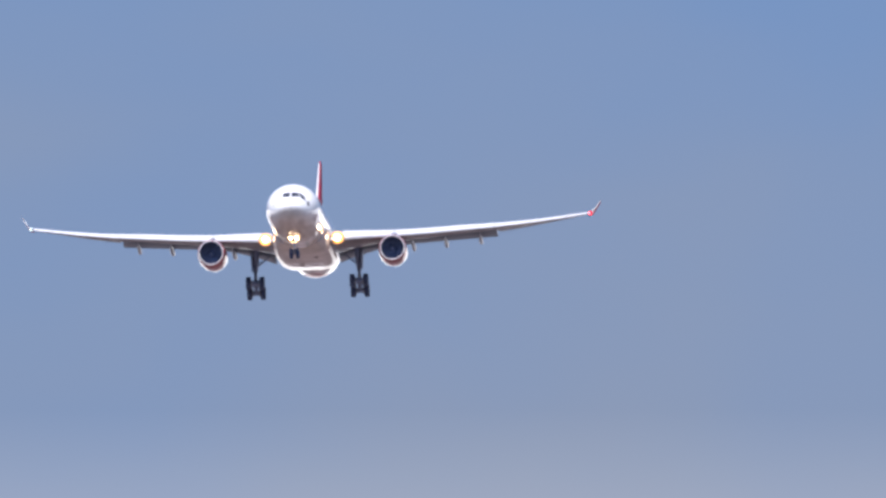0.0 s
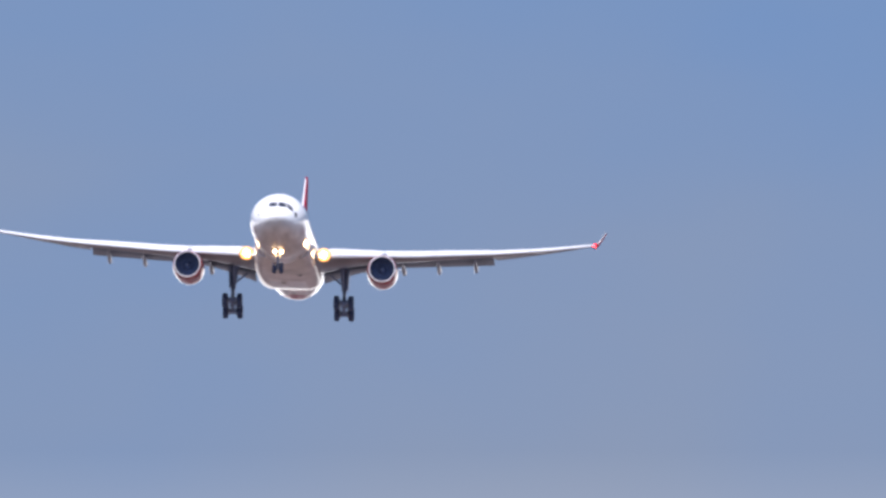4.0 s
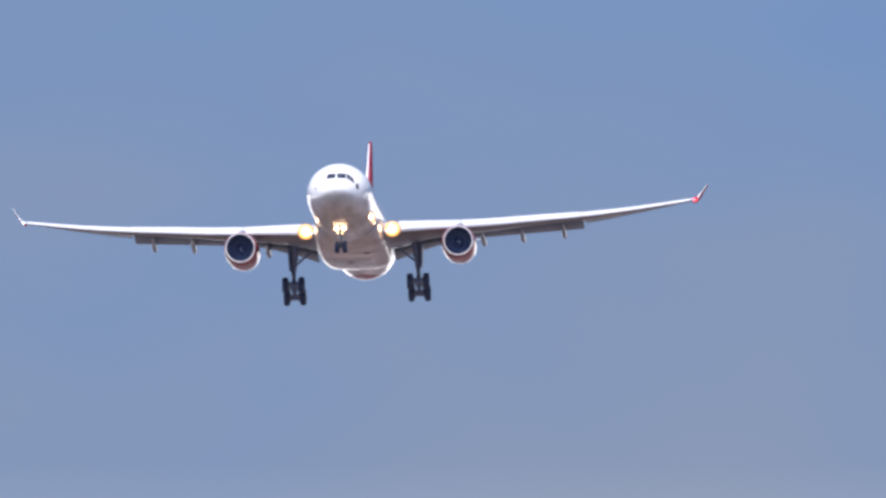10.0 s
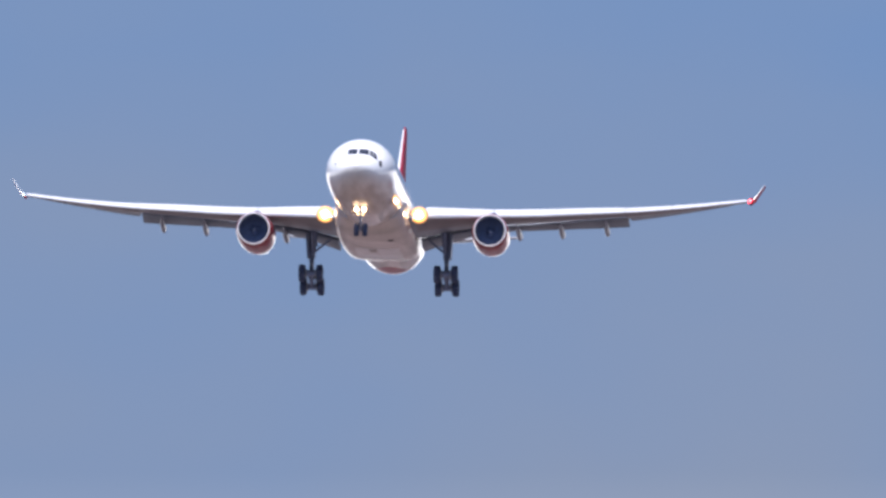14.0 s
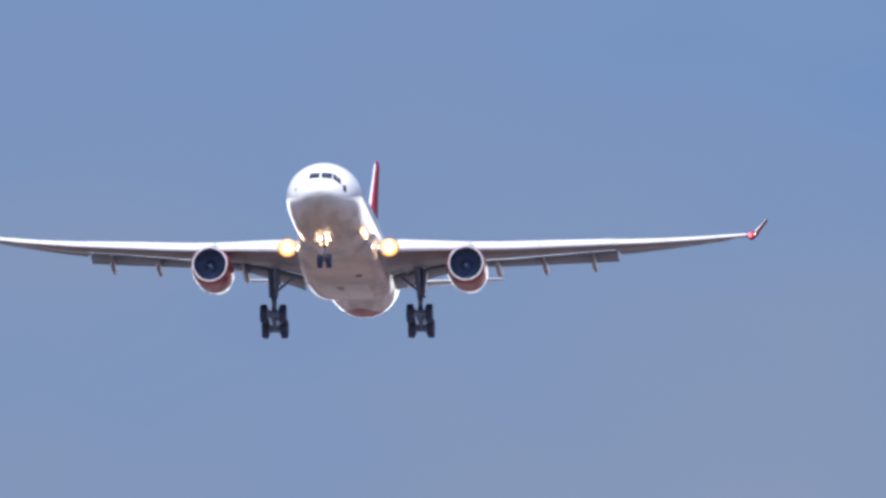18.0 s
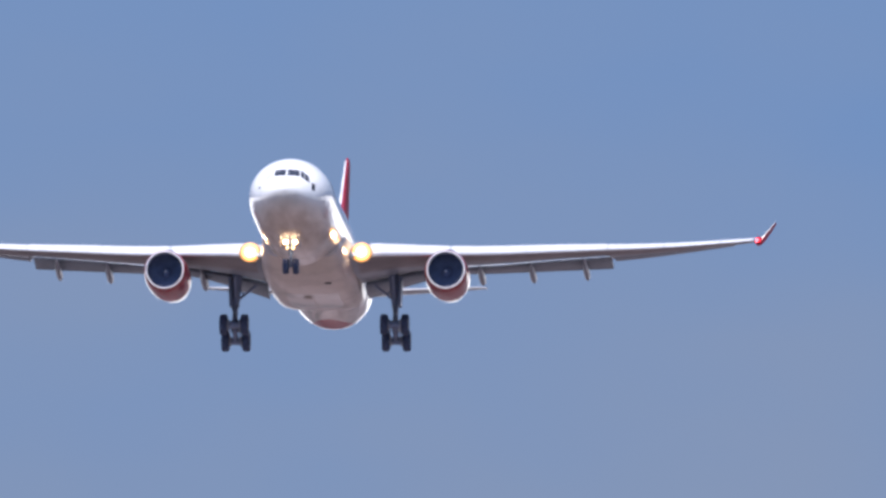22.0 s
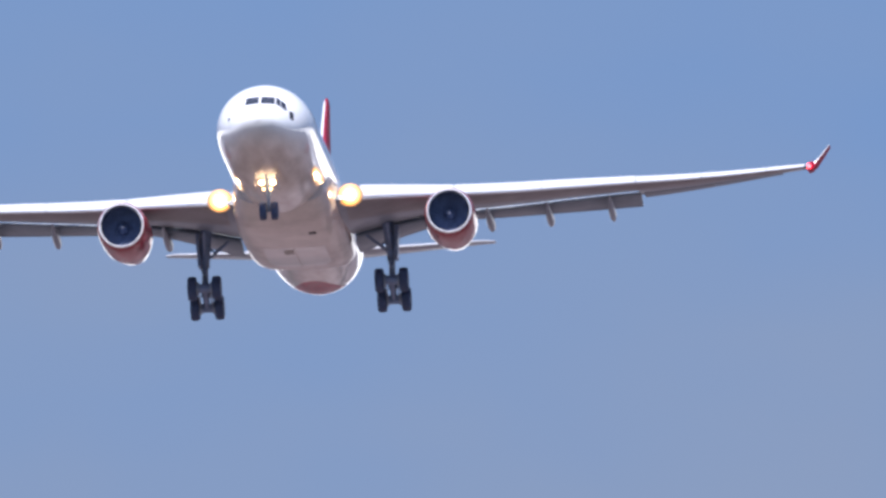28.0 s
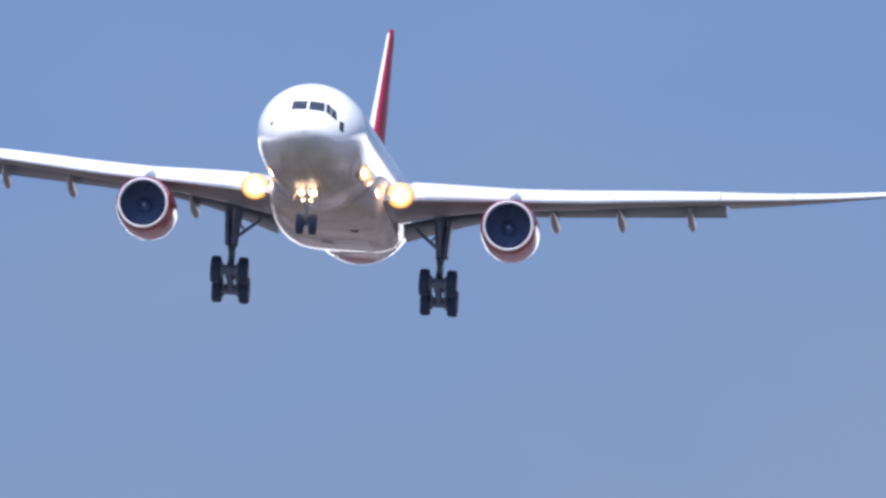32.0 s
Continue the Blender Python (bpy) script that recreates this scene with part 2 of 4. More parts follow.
def soil():
    """A built-up plain: scrub, dry earth, roofs and pale concrete lots in small plots, over wide darker and paler quarters."""
    m = material("town_and_scrub_plain", (0.15, 0.125, 0.11), 0.45, vary=0.25, scale=0.01, fine=0.2)
    nt = m.node_tree
    co = nt.nodes.new("ShaderNodeTexCoord")
    n = nt.nodes.new("ShaderNodeTexNoise")
    n.inputs["Scale"].default_value = 0.006
    n.inputs["Detail"].default_value = 7
    n.inputs["Roughness"].default_value = 0.62
    v = nt.nodes.new("ShaderNodeTexVoronoi")
    v.distance = "CHEBYCHEV"
    v.inputs["Scale"].default_value = 0.010
    sep = nt.nodes.new("ShaderNodeSeparateColor")
    mix = nt.nodes.new("ShaderNodeMath")
    mix.operation = "MULTIPLY_ADD"
    mix.inputs[1].default_value = 0.42
    half = nt.nodes.new("ShaderNodeMath")
    half.operation = "MULTIPLY_ADD"
    half.inputs[1].default_value, half.inputs[2].default_value = 0.58, 0.0
    r = nt.nodes.new("ShaderNodeValToRGB")
    e = r.color_ramp.elements
    e[0].position, e[0].color = 0.28, (0.055, 0.058, 0.046, 1)
    e[1].position, e[1].color = 0.72, (0.29, 0.225, 0.21, 1)
    for at, c in ((0.42, (0.105, 0.080, 0.074)), (0.50, (0.155, 0.113, 0.106)), (0.60, (0.20, 0.143, 0.134))):
        e.new(at).color = (*c, 1)
    for t in (n, v):
        nt.links.new(co.outputs["Object"], t.inputs["Vector"])
    nt.links.new(v.outputs["Color"], sep.inputs[0])
    nt.links.new(n.outputs["Fac"], half.inputs[0])
    nt.links.new(sep.outputs[0], mix.inputs[0])
    nt.links.new(half.outputs[0], mix.inputs[2])
    nt.links.new(mix.outputs[0], r.inputs[0])
    # unseen near ground darkened to dim the light bounced onto the belly
    xyz = nt.nodes.new("ShaderNodeSeparateXYZ")
    wave = nt.nodes.new("ShaderNodeMath")
    wave.operation = "MULTIPLY_ADD"
    wave.inputs[1].default_value = 260.0
    near = nt.nodes.new("ShaderNodeMapRange")
    near.inputs["From Min"].default_value, near.inputs["From Max"].default_value = 2200.0, 2040.0
    dim_ground = nt.nodes.new("ShaderNodeMix")
    dim_ground.data_type = "RGBA"
    dim_ground.inputs[7].default_value = (0.075, 0.082, 0.058, 1)
    dim_share = nt.nodes.new("ShaderNodeMath")
    dim_share.operation = "MULTIPLY"
    dim_share.inputs[1].default_value = 0.75
    nt.links.new(co.outputs["Object"], xyz.inputs[0])
    nt.links.new(n.outputs["Fac"], wave.inputs[0])
    nt.links.new(xyz.outputs["Y"], wave.inputs[2])
    nt.links.new(wave.outputs[0], near.inputs["Value"])
    nt.links.new(near.outputs["Result"], dim_share.inputs[0])
    nt.links.new(dim_share.outputs[0], dim_ground.inputs[0])
    nt.links.new(r.outputs["Color"], dim_ground.inputs[6])
    nt.links.new(dim_ground.outputs[2], nt.nodes["Principled BSDF"].inputs["Base Color"])
    return m


SOIL = soil()


def livery():
    """White above, browner and darker towards the belly, red tail that sweeps forward under the keel."""
    m = material("white_and_red_livery", (0.82, 0.82, 0.82), 0.38, vary=0.03, coat=0.9, coat_rough=0.005)
    nt = m.node_tree
    b = nt.nodes["Principled BSDF"]
    b.inputs["Coat IOR"].default_value = 1.6        # hard polished clear coat
    white = b.inputs["Base Color"].links[0].from_socket
    co = nt.nodes.new("ShaderNodeTexCoord")
    sep = nt.nodes.new("ShaderNodeSeparateXYZ")
    nt.links.new(co.outputs["Object"], sep.inputs[0])

    def edge(slope, at, soft):
        """0 to 1 across the curved line y - 1.7 x^2 - slope * z = at."""
        mul = nt.nodes.new("ShaderNodeMath")
        mul.operation = "MULTIPLY_ADD"
        mul.inputs[1].default_value = -slope
        nt.links.new(sep.outputs["Z"], mul.inputs[0])
        sq = nt.nodes.new("ShaderNodeMath")
        sq.operation = "MULTIPLY"
        nt.links.new(sep.outputs["X"], sq.inputs[0])
        nt.links.new(sep.outputs["X"], sq.inputs[1])
        back = nt.nodes.new("ShaderNodeMath")
        back.operation = "MULTIPLY_ADD"
        back.inputs[1].default_value = -1.7
        nt.links.new(sq.outputs[0], back.inputs[0])
        nt.links.new(sep.outputs["Y"], back.inputs[2])
        nt.links.new(back.outputs[0], mul.inputs[2])
        r = nt.nodes.new("ShaderNodeMapRange")
        r.inputs["From Min"].default_value = at - soft
        r.inputs["From Max"].default_value = at + soft
        nt.links.new(mul.outputs[0], r.inputs["Value"])
        return r.outputs["Result"]

    mottle = nt.nodes.new("ShaderNodeTexNoise")
    mottle.inputs["Scale"].default_value = 0.55
    mottle.inputs["Detail"].default_value = 6
    mp = nt.nodes.new("ShaderNodeMapping")
    mp.inputs["Scale"].default_value = (2.2, 0.5, 2.2)
    nt.links.new(co.outputs["Object"], mp.inputs["Vector"])
    nt.links.new(mp.outputs["Vector"], mottle.inputs["Vector"])
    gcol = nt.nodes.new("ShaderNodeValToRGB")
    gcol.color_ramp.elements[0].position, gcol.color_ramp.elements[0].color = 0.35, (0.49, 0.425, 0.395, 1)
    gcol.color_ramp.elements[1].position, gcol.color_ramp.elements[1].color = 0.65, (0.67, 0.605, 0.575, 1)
    nt.links.new(mottle.outputs["Fac"], gcol.inputs[0])
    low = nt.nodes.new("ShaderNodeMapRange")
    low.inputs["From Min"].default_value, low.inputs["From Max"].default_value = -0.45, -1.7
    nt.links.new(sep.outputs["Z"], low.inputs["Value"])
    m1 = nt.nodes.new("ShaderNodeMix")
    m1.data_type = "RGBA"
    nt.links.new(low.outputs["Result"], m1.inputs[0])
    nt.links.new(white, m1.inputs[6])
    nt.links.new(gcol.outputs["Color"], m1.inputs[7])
    # reflection of dark ground painted low on the radome
    off = nt.nodes.new("ShaderNodeVectorMath")
    off.operation = "DISTANCE"
    off.inputs[1].default_value = (0.0, 0.5 - 27.0, -0.85)
    nt.links.new(co.outputs["Object"], off.inputs[0])
    nose_dark = nt.nodes.new("ShaderNodeMapRange")
    nose_dark.inputs["From Min"].default_value, nose_dark.inputs["From Max"].default_value = 0.25, 1.55
    nose_dark.inputs["To Min"].default_value, nose_dark.inputs["To Max"].default_value = 0.32, 0.0
    nt.links.new(off.outputs["Value"], nose_dark.inputs["Value"])
    under = nt.nodes.new("ShaderNodeMapRange")
    under.inputs["From Min"].default_value, under.inputs["From Max"].default_value = -0.15, -0.5
    nt.links.new(sep.outputs["Z"], under.inputs["Value"])
    mirror_dark = nt.nodes.new("ShaderNodeMath")
    mirror_dark.operation = "MULTIPLY"
    nt.links.new(nose_dark.outputs["Result"], mirror_dark.inputs[0])
    nt.links.new(under.outputs["Result"], mirror_dark.inputs[1])
    m3 = nt.nodes.new("ShaderNodeMix")
    m3.data_type = "RGBA"
    m3.inputs[7].default_value = (0.15, 0.16, 0.155, 1)
    nt.links.new(mirror_dark.outputs[0], m3.inputs[0])
    nt.links.new(m1.outputs[2], m3.inputs[6])
    m1 = m3
    m2 = nt.nodes.new("ShaderNodeMix")
    m2.data_type = "RGBA"
    nt.links.new(edge(3.2, 13.0 + 3.2 * 2.8, 0.15), m2.inputs[0])
    dull = nt.nodes.new("ShaderNodeMapRange")
    dull.inputs["To Min"].default_value, dull.inputs["To Max"].default_value = 0.9, 0.42
    nt.links.new(m2.inputs[0].links[0].from_socket, dull.inputs["Value"])
    keel = nt.nodes.new("ShaderNodeMapRange")       # coat cut on the keel to hide the lamps' mirror images
    keel.inputs["From Min"].default_value, keel.inputs["From Max"].default_value = -1.6, -2.0
    keel.inputs["To Min"].default_value, keel.inputs["To Max"].default_value = 1.0, 0.04
    aft = nt.nodes.new("ShaderNodeMapRange")        # but only round the nose gear
    aft.inputs["From Min"].default_value, aft.inputs["From Max"].default_value = 9.0 - 27.0, 13.0 - 27.0
    aft.inputs["To Min"].default_value, aft.inputs["To Max"].default_value = 0.0, 1.0
    nt.links.new(sep.outputs["Y"], aft.inputs["Value"])
    worst = nt.nodes.new("ShaderNodeMath")
    worst.operation = "MAXIMUM"
    nt.links.new(keel.outputs["Result"], worst.inputs[0])
    nt.links.new(aft.outputs["Result"], worst.inputs[1])
    gloss = nt.nodes.new("ShaderNodeMath")
    gloss.operation = "MULTIPLY"
    nt.links.new(sep.outputs["Z"], keel.inputs["Value"])
    nt.links.new(dull.outputs["Result"], gloss.inputs[0])
    nt.links.new(worst.outputs[0], gloss.inputs[1])
    nt.links.new(gloss.outputs[0], b.inputs["Coat Weight"])
    sheen = nt.nodes.new("ShaderNodeMapRange")
    sheen.inputs["To Min"].default_value, sheen.inputs["To Max"].default_value = 0.0, 0.1
    nt.links.new(m2.inputs[0].links[0].from_socket, sheen.inputs["Value"])
    nt.links.new(sheen.outputs["Result"], b.inputs["Specular IOR Level"])
    nt.links.new(m1.outputs[2], m2.inputs[6])
    m2.inputs[7].default_value = (0.27, 0.008, 0.024, 1)
    nt.links.new(m2.outputs[2], b.inputs["Base Color"])
    return m


LIVERY = livery()


# ---- mesh tools ----
def part(name, bm, mat, parent, label="", smooth=True, sharp=40):
    me = bpy.data.meshes.new(name)
    bmesh.ops.recalc_face_normals(bm, faces=bm.faces)
    for f in bm.faces:
        f.smooth = smooth
    if smooth:
        lim = radians(sharp)
        for e in bm.edges:
            if len(e.link_faces) == 2 and e.calc_face_angle(0) > lim:
                e.smooth = False
    bm.to_mesh(me)
    bm.free()
    for m in (mat if isinstance(mat, (list, tuple)) else (mat,)):
        me.materials.append(m)
    ob = new(name, me)
    ob.parent = parent
    if label:
        tagged(ob, label)
    return ob


def smooth_curve(xs, ys):
    """Monotone cubic through the points."""
    xs, ys = np.array(xs, float), np.array(ys, float)
    d = np.diff(ys) / np.diff(xs)
    m = np.zeros(len(xs))
    m[0], m[-1] = d[0], d[-1]
    for i in range(1, len(xs) - 1):
        if d[i - 1] * d[i] > 0:
            h0, h1 = xs[i] - xs[i - 1], xs[i + 1] - xs[i]
            w0, w1 = 2 * h1 + h0, h1 + 2 * h0
            m[i] = (w0 + w1) / (w0 / d[i - 1] + w1 / d[i])

    def f(x):
        x = min(max(x, xs[0]), xs[-1])
        i = min(int(np.searchsorted(xs, x, "right")) - 1, len(xs) - 2)
        h = xs[i + 1] - xs[i]
        t = (x - xs[i]) / h
        return float((2*t**3 - 3*t**2 + 1) * ys[i] + (t**3 - 2*t**2 + t) * h * m[i] + (-2*t**3 + 3*t**2) * ys[i + 1] + (t**3 - t**2) * h * m[i + 1])
    return f


def loft(bm, rings, cap0=True, cap1=True, mat=None):
    vs = [[bm.verts.new(p) for p in r] for r in rings]
    n = len(rings[0])
    for i, (a, b) in enumerate(zip(vs, vs[1:])):
        for j in range(n):
            k = (j + 1) % n
            f = bm.faces.new((a[j], a[k], b[k], b[j]))
            if mat:
                f.material_index = mat(i, j, f)
    if cap0:
        bm.faces.new(vs[0][::-1])
    if cap1:
        bm.faces.new(vs[-1])
    return vs


def tube(bm, a, b, r0, r1=None, n=14):
    a, b = Vector(a), Vector(b)
    r1 = r0 if r1 is None else r1
    q = (b - a).to_track_quat("Z", "Y")
    rings = []
    for p, r in ((a, r0), (b, r1)):
        rings.append([p + q @ Vector((r * math.cos(2 * math.pi * i / n), r * math.sin(2 * math.pi * i / n), 0)) for i in range(n)])
    loft(bm, rings)


def box(bm, centre, size, turn=None, bevel=0.0):
    m = Matrix.Translation(centre) @ (turn.to_4x4() if turn else Matrix()) @ Matrix.Diagonal((*size, 1))
    r = bmesh.ops.create_cube(bm, size=1, matrix=m)
    if bevel:
        es = list({e for v in r["verts"] for e in v.link_edges})
        bmesh.ops.bevel(bm, geom=es, offset=bevel, segments=2, affect="EDGES")


def spin(bm, profile, axis_pose, n=48, mat=None, close=False):
    """Turn (radius, along) points round the local Y axis of axis_pose."""
    rings = []
    for r, y in profile:
        rings.append([axis_pose @ Vector((r * math.cos(2 * math.pi * i / n), y, r * math.sin(2 * math.pi * i / n))) for i in range(n)])
    loft(bm, rings, cap0=False, cap1=False, mat=mat)


# ---- ground ----
def build_ground():
    bm = bmesh.new()
    n, half = 24, 5600.0
    vs = [[bm.verts.new(((i / n - 0.5) * 2 * half, (j / n - 0.5) * 2 * half, 0)) for i in range(n + 1)] for j in range(n + 1)]
    for j in range(n):
        for i in range(n):
            bm.faces.new((vs[j][i], vs[j][i + 1], vs[j + 1][i + 1], vs[j + 1][i]))
    g = part("ground", bm, SOIL, None)
    tagged(g, "flat plain of scrub, bare earth and built-up plots", "ground", kind="structure")


build_ground()

# ---- the airliner: local X to its port side, Y aft, Z up; stations count aft from the nose ----
S0 = 27.0
ST = [0, 0.12, 0.4, 0.9, 1.6, 2.2, 2.8, 3.5, 4.3, 5.5, 7, 9, 11, 38, 41, 44, 48, 52, 55, 57.4, 58.6]
TOP = smooth_curve(ST, [-0.32, -0.02, 0.18, 0.42, 0.74, 1.02, 1.43, 1.90, 2.27, 2.58, 2.74, 2.81, 2.82, 2.82, 2.82, 2.82, 2.80, 2.70, 2.5, 2.2, 1.9])
BOT = smooth_curve(ST, [-0.32, -0.74, -1.08, -1.45, -1.78, -1.97, -2.12, -2.27, -2.38, -2.52, -2.66, -2.78, -2.82, -2.86, -2.92, -2.86, -2.25, -1.0, 0.0, 0.75, 1.2])
WID = smooth_curve(ST, [0.02, 0.42, 0.82, 1.22, 1.60, 1.85, 2.11, 2.36, 2.56, 2.73, 2.805, 2.82, 2.82, 2.82, 2.82, 2.74, 2.42, 1.85, 1.28, 0.72, 0.30])


def fus(s, ang, off=0.0):
    t, b, w = TOP(s), BOT(s), WID(s)
    zc, h = (t + b) / 2, max((t - b) / 2, 0.01)
    return Vector(((w + off) * math.cos(ang), s - S0, zc + (h + off) * math.sin(ang)))


def fus_front(x, z, off=0.012):
    """The point of the nose skin that shows at (x, z) from ahead."""
    lo, hi = 0.0, 11.0
    for _ in range(40):
        s = (lo + hi) / 2
        t, b, w = TOP(s), BOT(s), WID(s)
        inside = (x / w) ** 2 + ((z - (t + b) / 2) / max((t - b) / 2, 0.01)) ** 2 < 1
        lo, hi = (lo, s) if inside else (s, hi)
    p = Vector((x, hi - S0, z))
    return p


def nose_patch(bm, corners, nu=8, nv=5, off=0.014):
    """A curved pane on the nose between four (x, z) corners: lower inner, lower outer, upper outer, upper inner."""
    def at(u, v):
        a, b, c, d = [Vector(p) for p in corners]
        q = (a * (1 - u) + b * u) * (1 - v) + (d * (1 - u) + c * u) * v
        p = fus_front(q.x, q.y)
        e = 0.02
        n = (fus_front(q.x + e, q.y) - p).cross(fus_front(q.x, q.y + e) - p).normalized()
        if n.y > 0:
            n = -n
        return p, n
    g = [[at(i / nu, j / nv) for i in range(nu + 1)] for j in range(nv + 1)]
    top = [[bm.verts.new(p + n * off) for p, n in r] for r in g]
    low = [[bm.verts.new(p - n * 0.03) for p, n in r] for r in g]
    for j in range(nv):
        for i in range(nu):
            bm.faces.new((top[j][i], top[j][i + 1], top[j + 1][i + 1], top[j + 1][i]))
    rim = [(0, i) for i in range(nu)] + [(j, nu) for j in range(nv)] + [(nv, i) for i in range(nu, 0, -1)] + [(j, 0) for j in range(nv, 0, -1)]
    for (j, i), (l, k) in zip(rim, rim[1:] + rim[:1]):
        bm.faces.new((top[j][i], top[l][k], low[l][k], low[j][i]))


def build_fuselage(root):
    bm = bmesh.new()
    ss = [0.005, 0.03, 0.07, 0.12, 0.2, 0.3, 0.42, 0.6, 0.8, 1.0, 1.25, 1.5, 1.75, 2.0, 2.25, 2.5, 2.75, 3.0, 3.3, 3.6, 4, 4.4, 4.9, 5.5, 6.2, 7, 8, 9, 10, 11]
    ss += [11 + 2.0 * k for k in range(1, 14)] + [38 + 0.8 * k for k in range(1, 26)] + [58.3, 58.6]
    n = 72
    rings = [[fus(s, 2 * math.pi * (i + 0.5) / n) for i in range(n)] for s in ss]

    loft(bm, rings)
    fuselage = part("fuselage", bm, LIVERY, root, "long white fuselage with a red tail end and browner belly", sharp=60)
    panes = [("windshield_pane", 1, [(0.06, 0.92), (0.86, 0.88), (0.80, 1.40), (0.06, 1.44)], GLASS_DARK),
             ("windshield_pane", -1, [(0.06, 0.92), (0.84, 0.89), (0.79, 1.39), (0.06, 1.44)], GLASS_DARK),
             ("side_pane", 1, [(0.93, 0.86), (1.18, 0.69), (1.12, 1.23), (0.88, 1.40)], GLASS_DARK),
             ("side_pane", 1, [(1.21, 0.67), (1.52, 0.45), (1.42, 0.96), (1.15, 1.20)], GLASS_DARK),
             ("side_pane", -1, [(0.94, 0.90), (1.42, 0.55), (1.34, 0.98), (0.90, 1.34)], GLARE_PALE)]
    for name, side, cs, mat in panes:
        bm = bmesh.new()
        nose_patch(bm, [(side * x, z) for x, z in cs])
        part(name, bm, mat, fuselage, "dark cockpit glass" if mat is GLASS_DARK else "side glass with sky glare painted in")
    for side in (-1, 1):
        bm = bmesh.new()
        nose_patch(bm, [(side * x, z) for x, z in (((1.68, -0.02), (1.87, -0.10), (1.85, 0.42), (1.64, 0.48)) if side > 0 else ((1.74, 0.05), (1.84, 0.03), (1.83, 0.22), (1.72, 0.24)))], 3, 4)
        part("sensor_plate", bm, PANEL_DARK, fuselage, "small dark sensor plate")
    # forward cabin doors: a thin seam round a flush leaf with a small window
    for side in (-1, 1):
        leaf = None
        for name, s0, s1, a0, a1, off, mat in (("door_seam", 7.16, 8.34, -13.5, 31.0, 0.006, PANEL_DARK), ("cabin_door", 7.21, 8.29, -12.2, 29.8, 0.016, LIVERY), ("door_window", 7.65, 7.85, 13.0, 19.0, 0.022, GLASS_DARK)):
            bm = bmesh.new()
            grid = []
            for j in range(9):
                a = radians(a0 + (a1 - a0) * j / 8)
                grid.append([bm.verts.new(Vector((side * p.x, p.y, p.z))) for p in (fus(s0 + (s1 - s0) * i / 3, a, off) for i in range(4))])
            for g, h in zip(grid, grid[1:]):
                for i in range(3):
                    bm.faces.new((g[i], g[i + 1], h[i + 1], h[i]))
            ob = part(name, bm, mat, leaf if name == "door_window" else fuselage, {"door_seam": "dark seam round the cabin door", "cabin_door": "closed white cabin door", "door_window": "small dark door window"}[name])
            leaf = ob
    # open nose gear bay, a dark recess framed by two doors
    for side in (-1, 1):
        bm = bmesh.new()
        box(bm, (side * 0.62, 5.6 - S0, -2.95), (0.05, 1.9, 0.75), Euler((0, radians(side * -8), 0)).to_matrix(), 0.015)
        part("nose_gear_door", bm, BELLY, root)
    return fuselage


def build_belly(root):
    bm = bmesh.new()
    st = [15.8, 16.6, 17.6, 19, 21, 24, 28, 31, 33, 34.0, 34.5, 34.9, 35.4, 36.0]
    wd = [2.45, 2.68, 2.80, 2.88, 3.02, 3.14, 3.16, 3.14, 3.10, 3.05, 3.0, 2.92, 2.75, 2.4]
    bt = [-2.45, -2.80, -3.02, -3.18, -3.30, -3.38, -3.40, -3.34, -3.24, -3.18, -3.12, -3.0, -2.78, -2.4]
    rings = []
    for s, w, b in zip(st, wd, bt):
        ring = []
        for i in range(40):
            a = math.pi * 2 * (i + 0.5) / 40
            ca, sa = math.cos(a), math.sin(a)
            e = 0.52
            ring.append(Vector((w * math.copysign(abs(ca) ** e, ca), s - S0, -1.25 + (b + 1.25) * -1 * (math.copysign(abs(sa) ** e, sa)) * (1.0 if sa < 0 else 0.55))))
        rings.append(ring)
    loft(bm, rings)
    fairing = part("belly_fairing", bm, BELLY, root, "smooth brownish wing to body fairing", sharp=50)
    for x, s, z, w, l, nm in ((1.38, 21.4, -3.27, 0.45, 0.6, "air_inlet"), (-0.35, 26.8, -3.395, 0.55, 1.3, "air_outlet")):
        bm = bmesh.new()
        box(bm, (x, s - S0, z), (w, l, 0.10), None, 0.03)
        part(nm, bm, PANEL_DARK if nm == "air_inlet" else VENT, fairing, "small dark vent in the belly")
    width, depth = smooth_curve(st, wd), smooth_curve(st, bt)
    for side in (-1, 1):
        bm = bmesh.new()
        top, low = [], []
        for j in range(13):
            s = 25.4 + 7.0 * j / 12
            half = 1.75 * (1 - 0.35 * max(0.0, (s - 30.5) / 2) ** 2)
            ra, rb = [], []
            for i in range(9):
                x = 0.03 + half * i / 8
                ca = (x / width(s)) ** (1 / 0.52)
                z = -1.25 + (depth(s) + 1.25) * (1 - ca * ca) ** 0.26
                ra.append(bm.verts.new((side * x, s - S0, z - 0.008)))
                rb.append(bm.verts.new((side * x, s - S0, z + 0.03)))
            top.append(ra)
            low.append(rb)
        for j in range(12):
            for i in range(8):
                bm.faces.new((top[j][i], top[j][i + 1], top[j + 1][i + 1], top[j + 1][i]))
        rim = [(0, i) for i in range(8)] + [(j, 8) for j in range(12)] + [(12, i) for i in range(8, 0, -1)] + [(j, 0) for j in range(12, 0, -1)]
        for (j, i), (l, k) in zip(rim, rim[1:] + rim[:1]):
            bm.faces.new((top[j][i], top[l][k], low[l][k], low[j][i]))
        part("gear_bay_door", bm, DOOR_PALE, fairing, "closed gear bay door, ground reflection painted in pale")
    return fairing


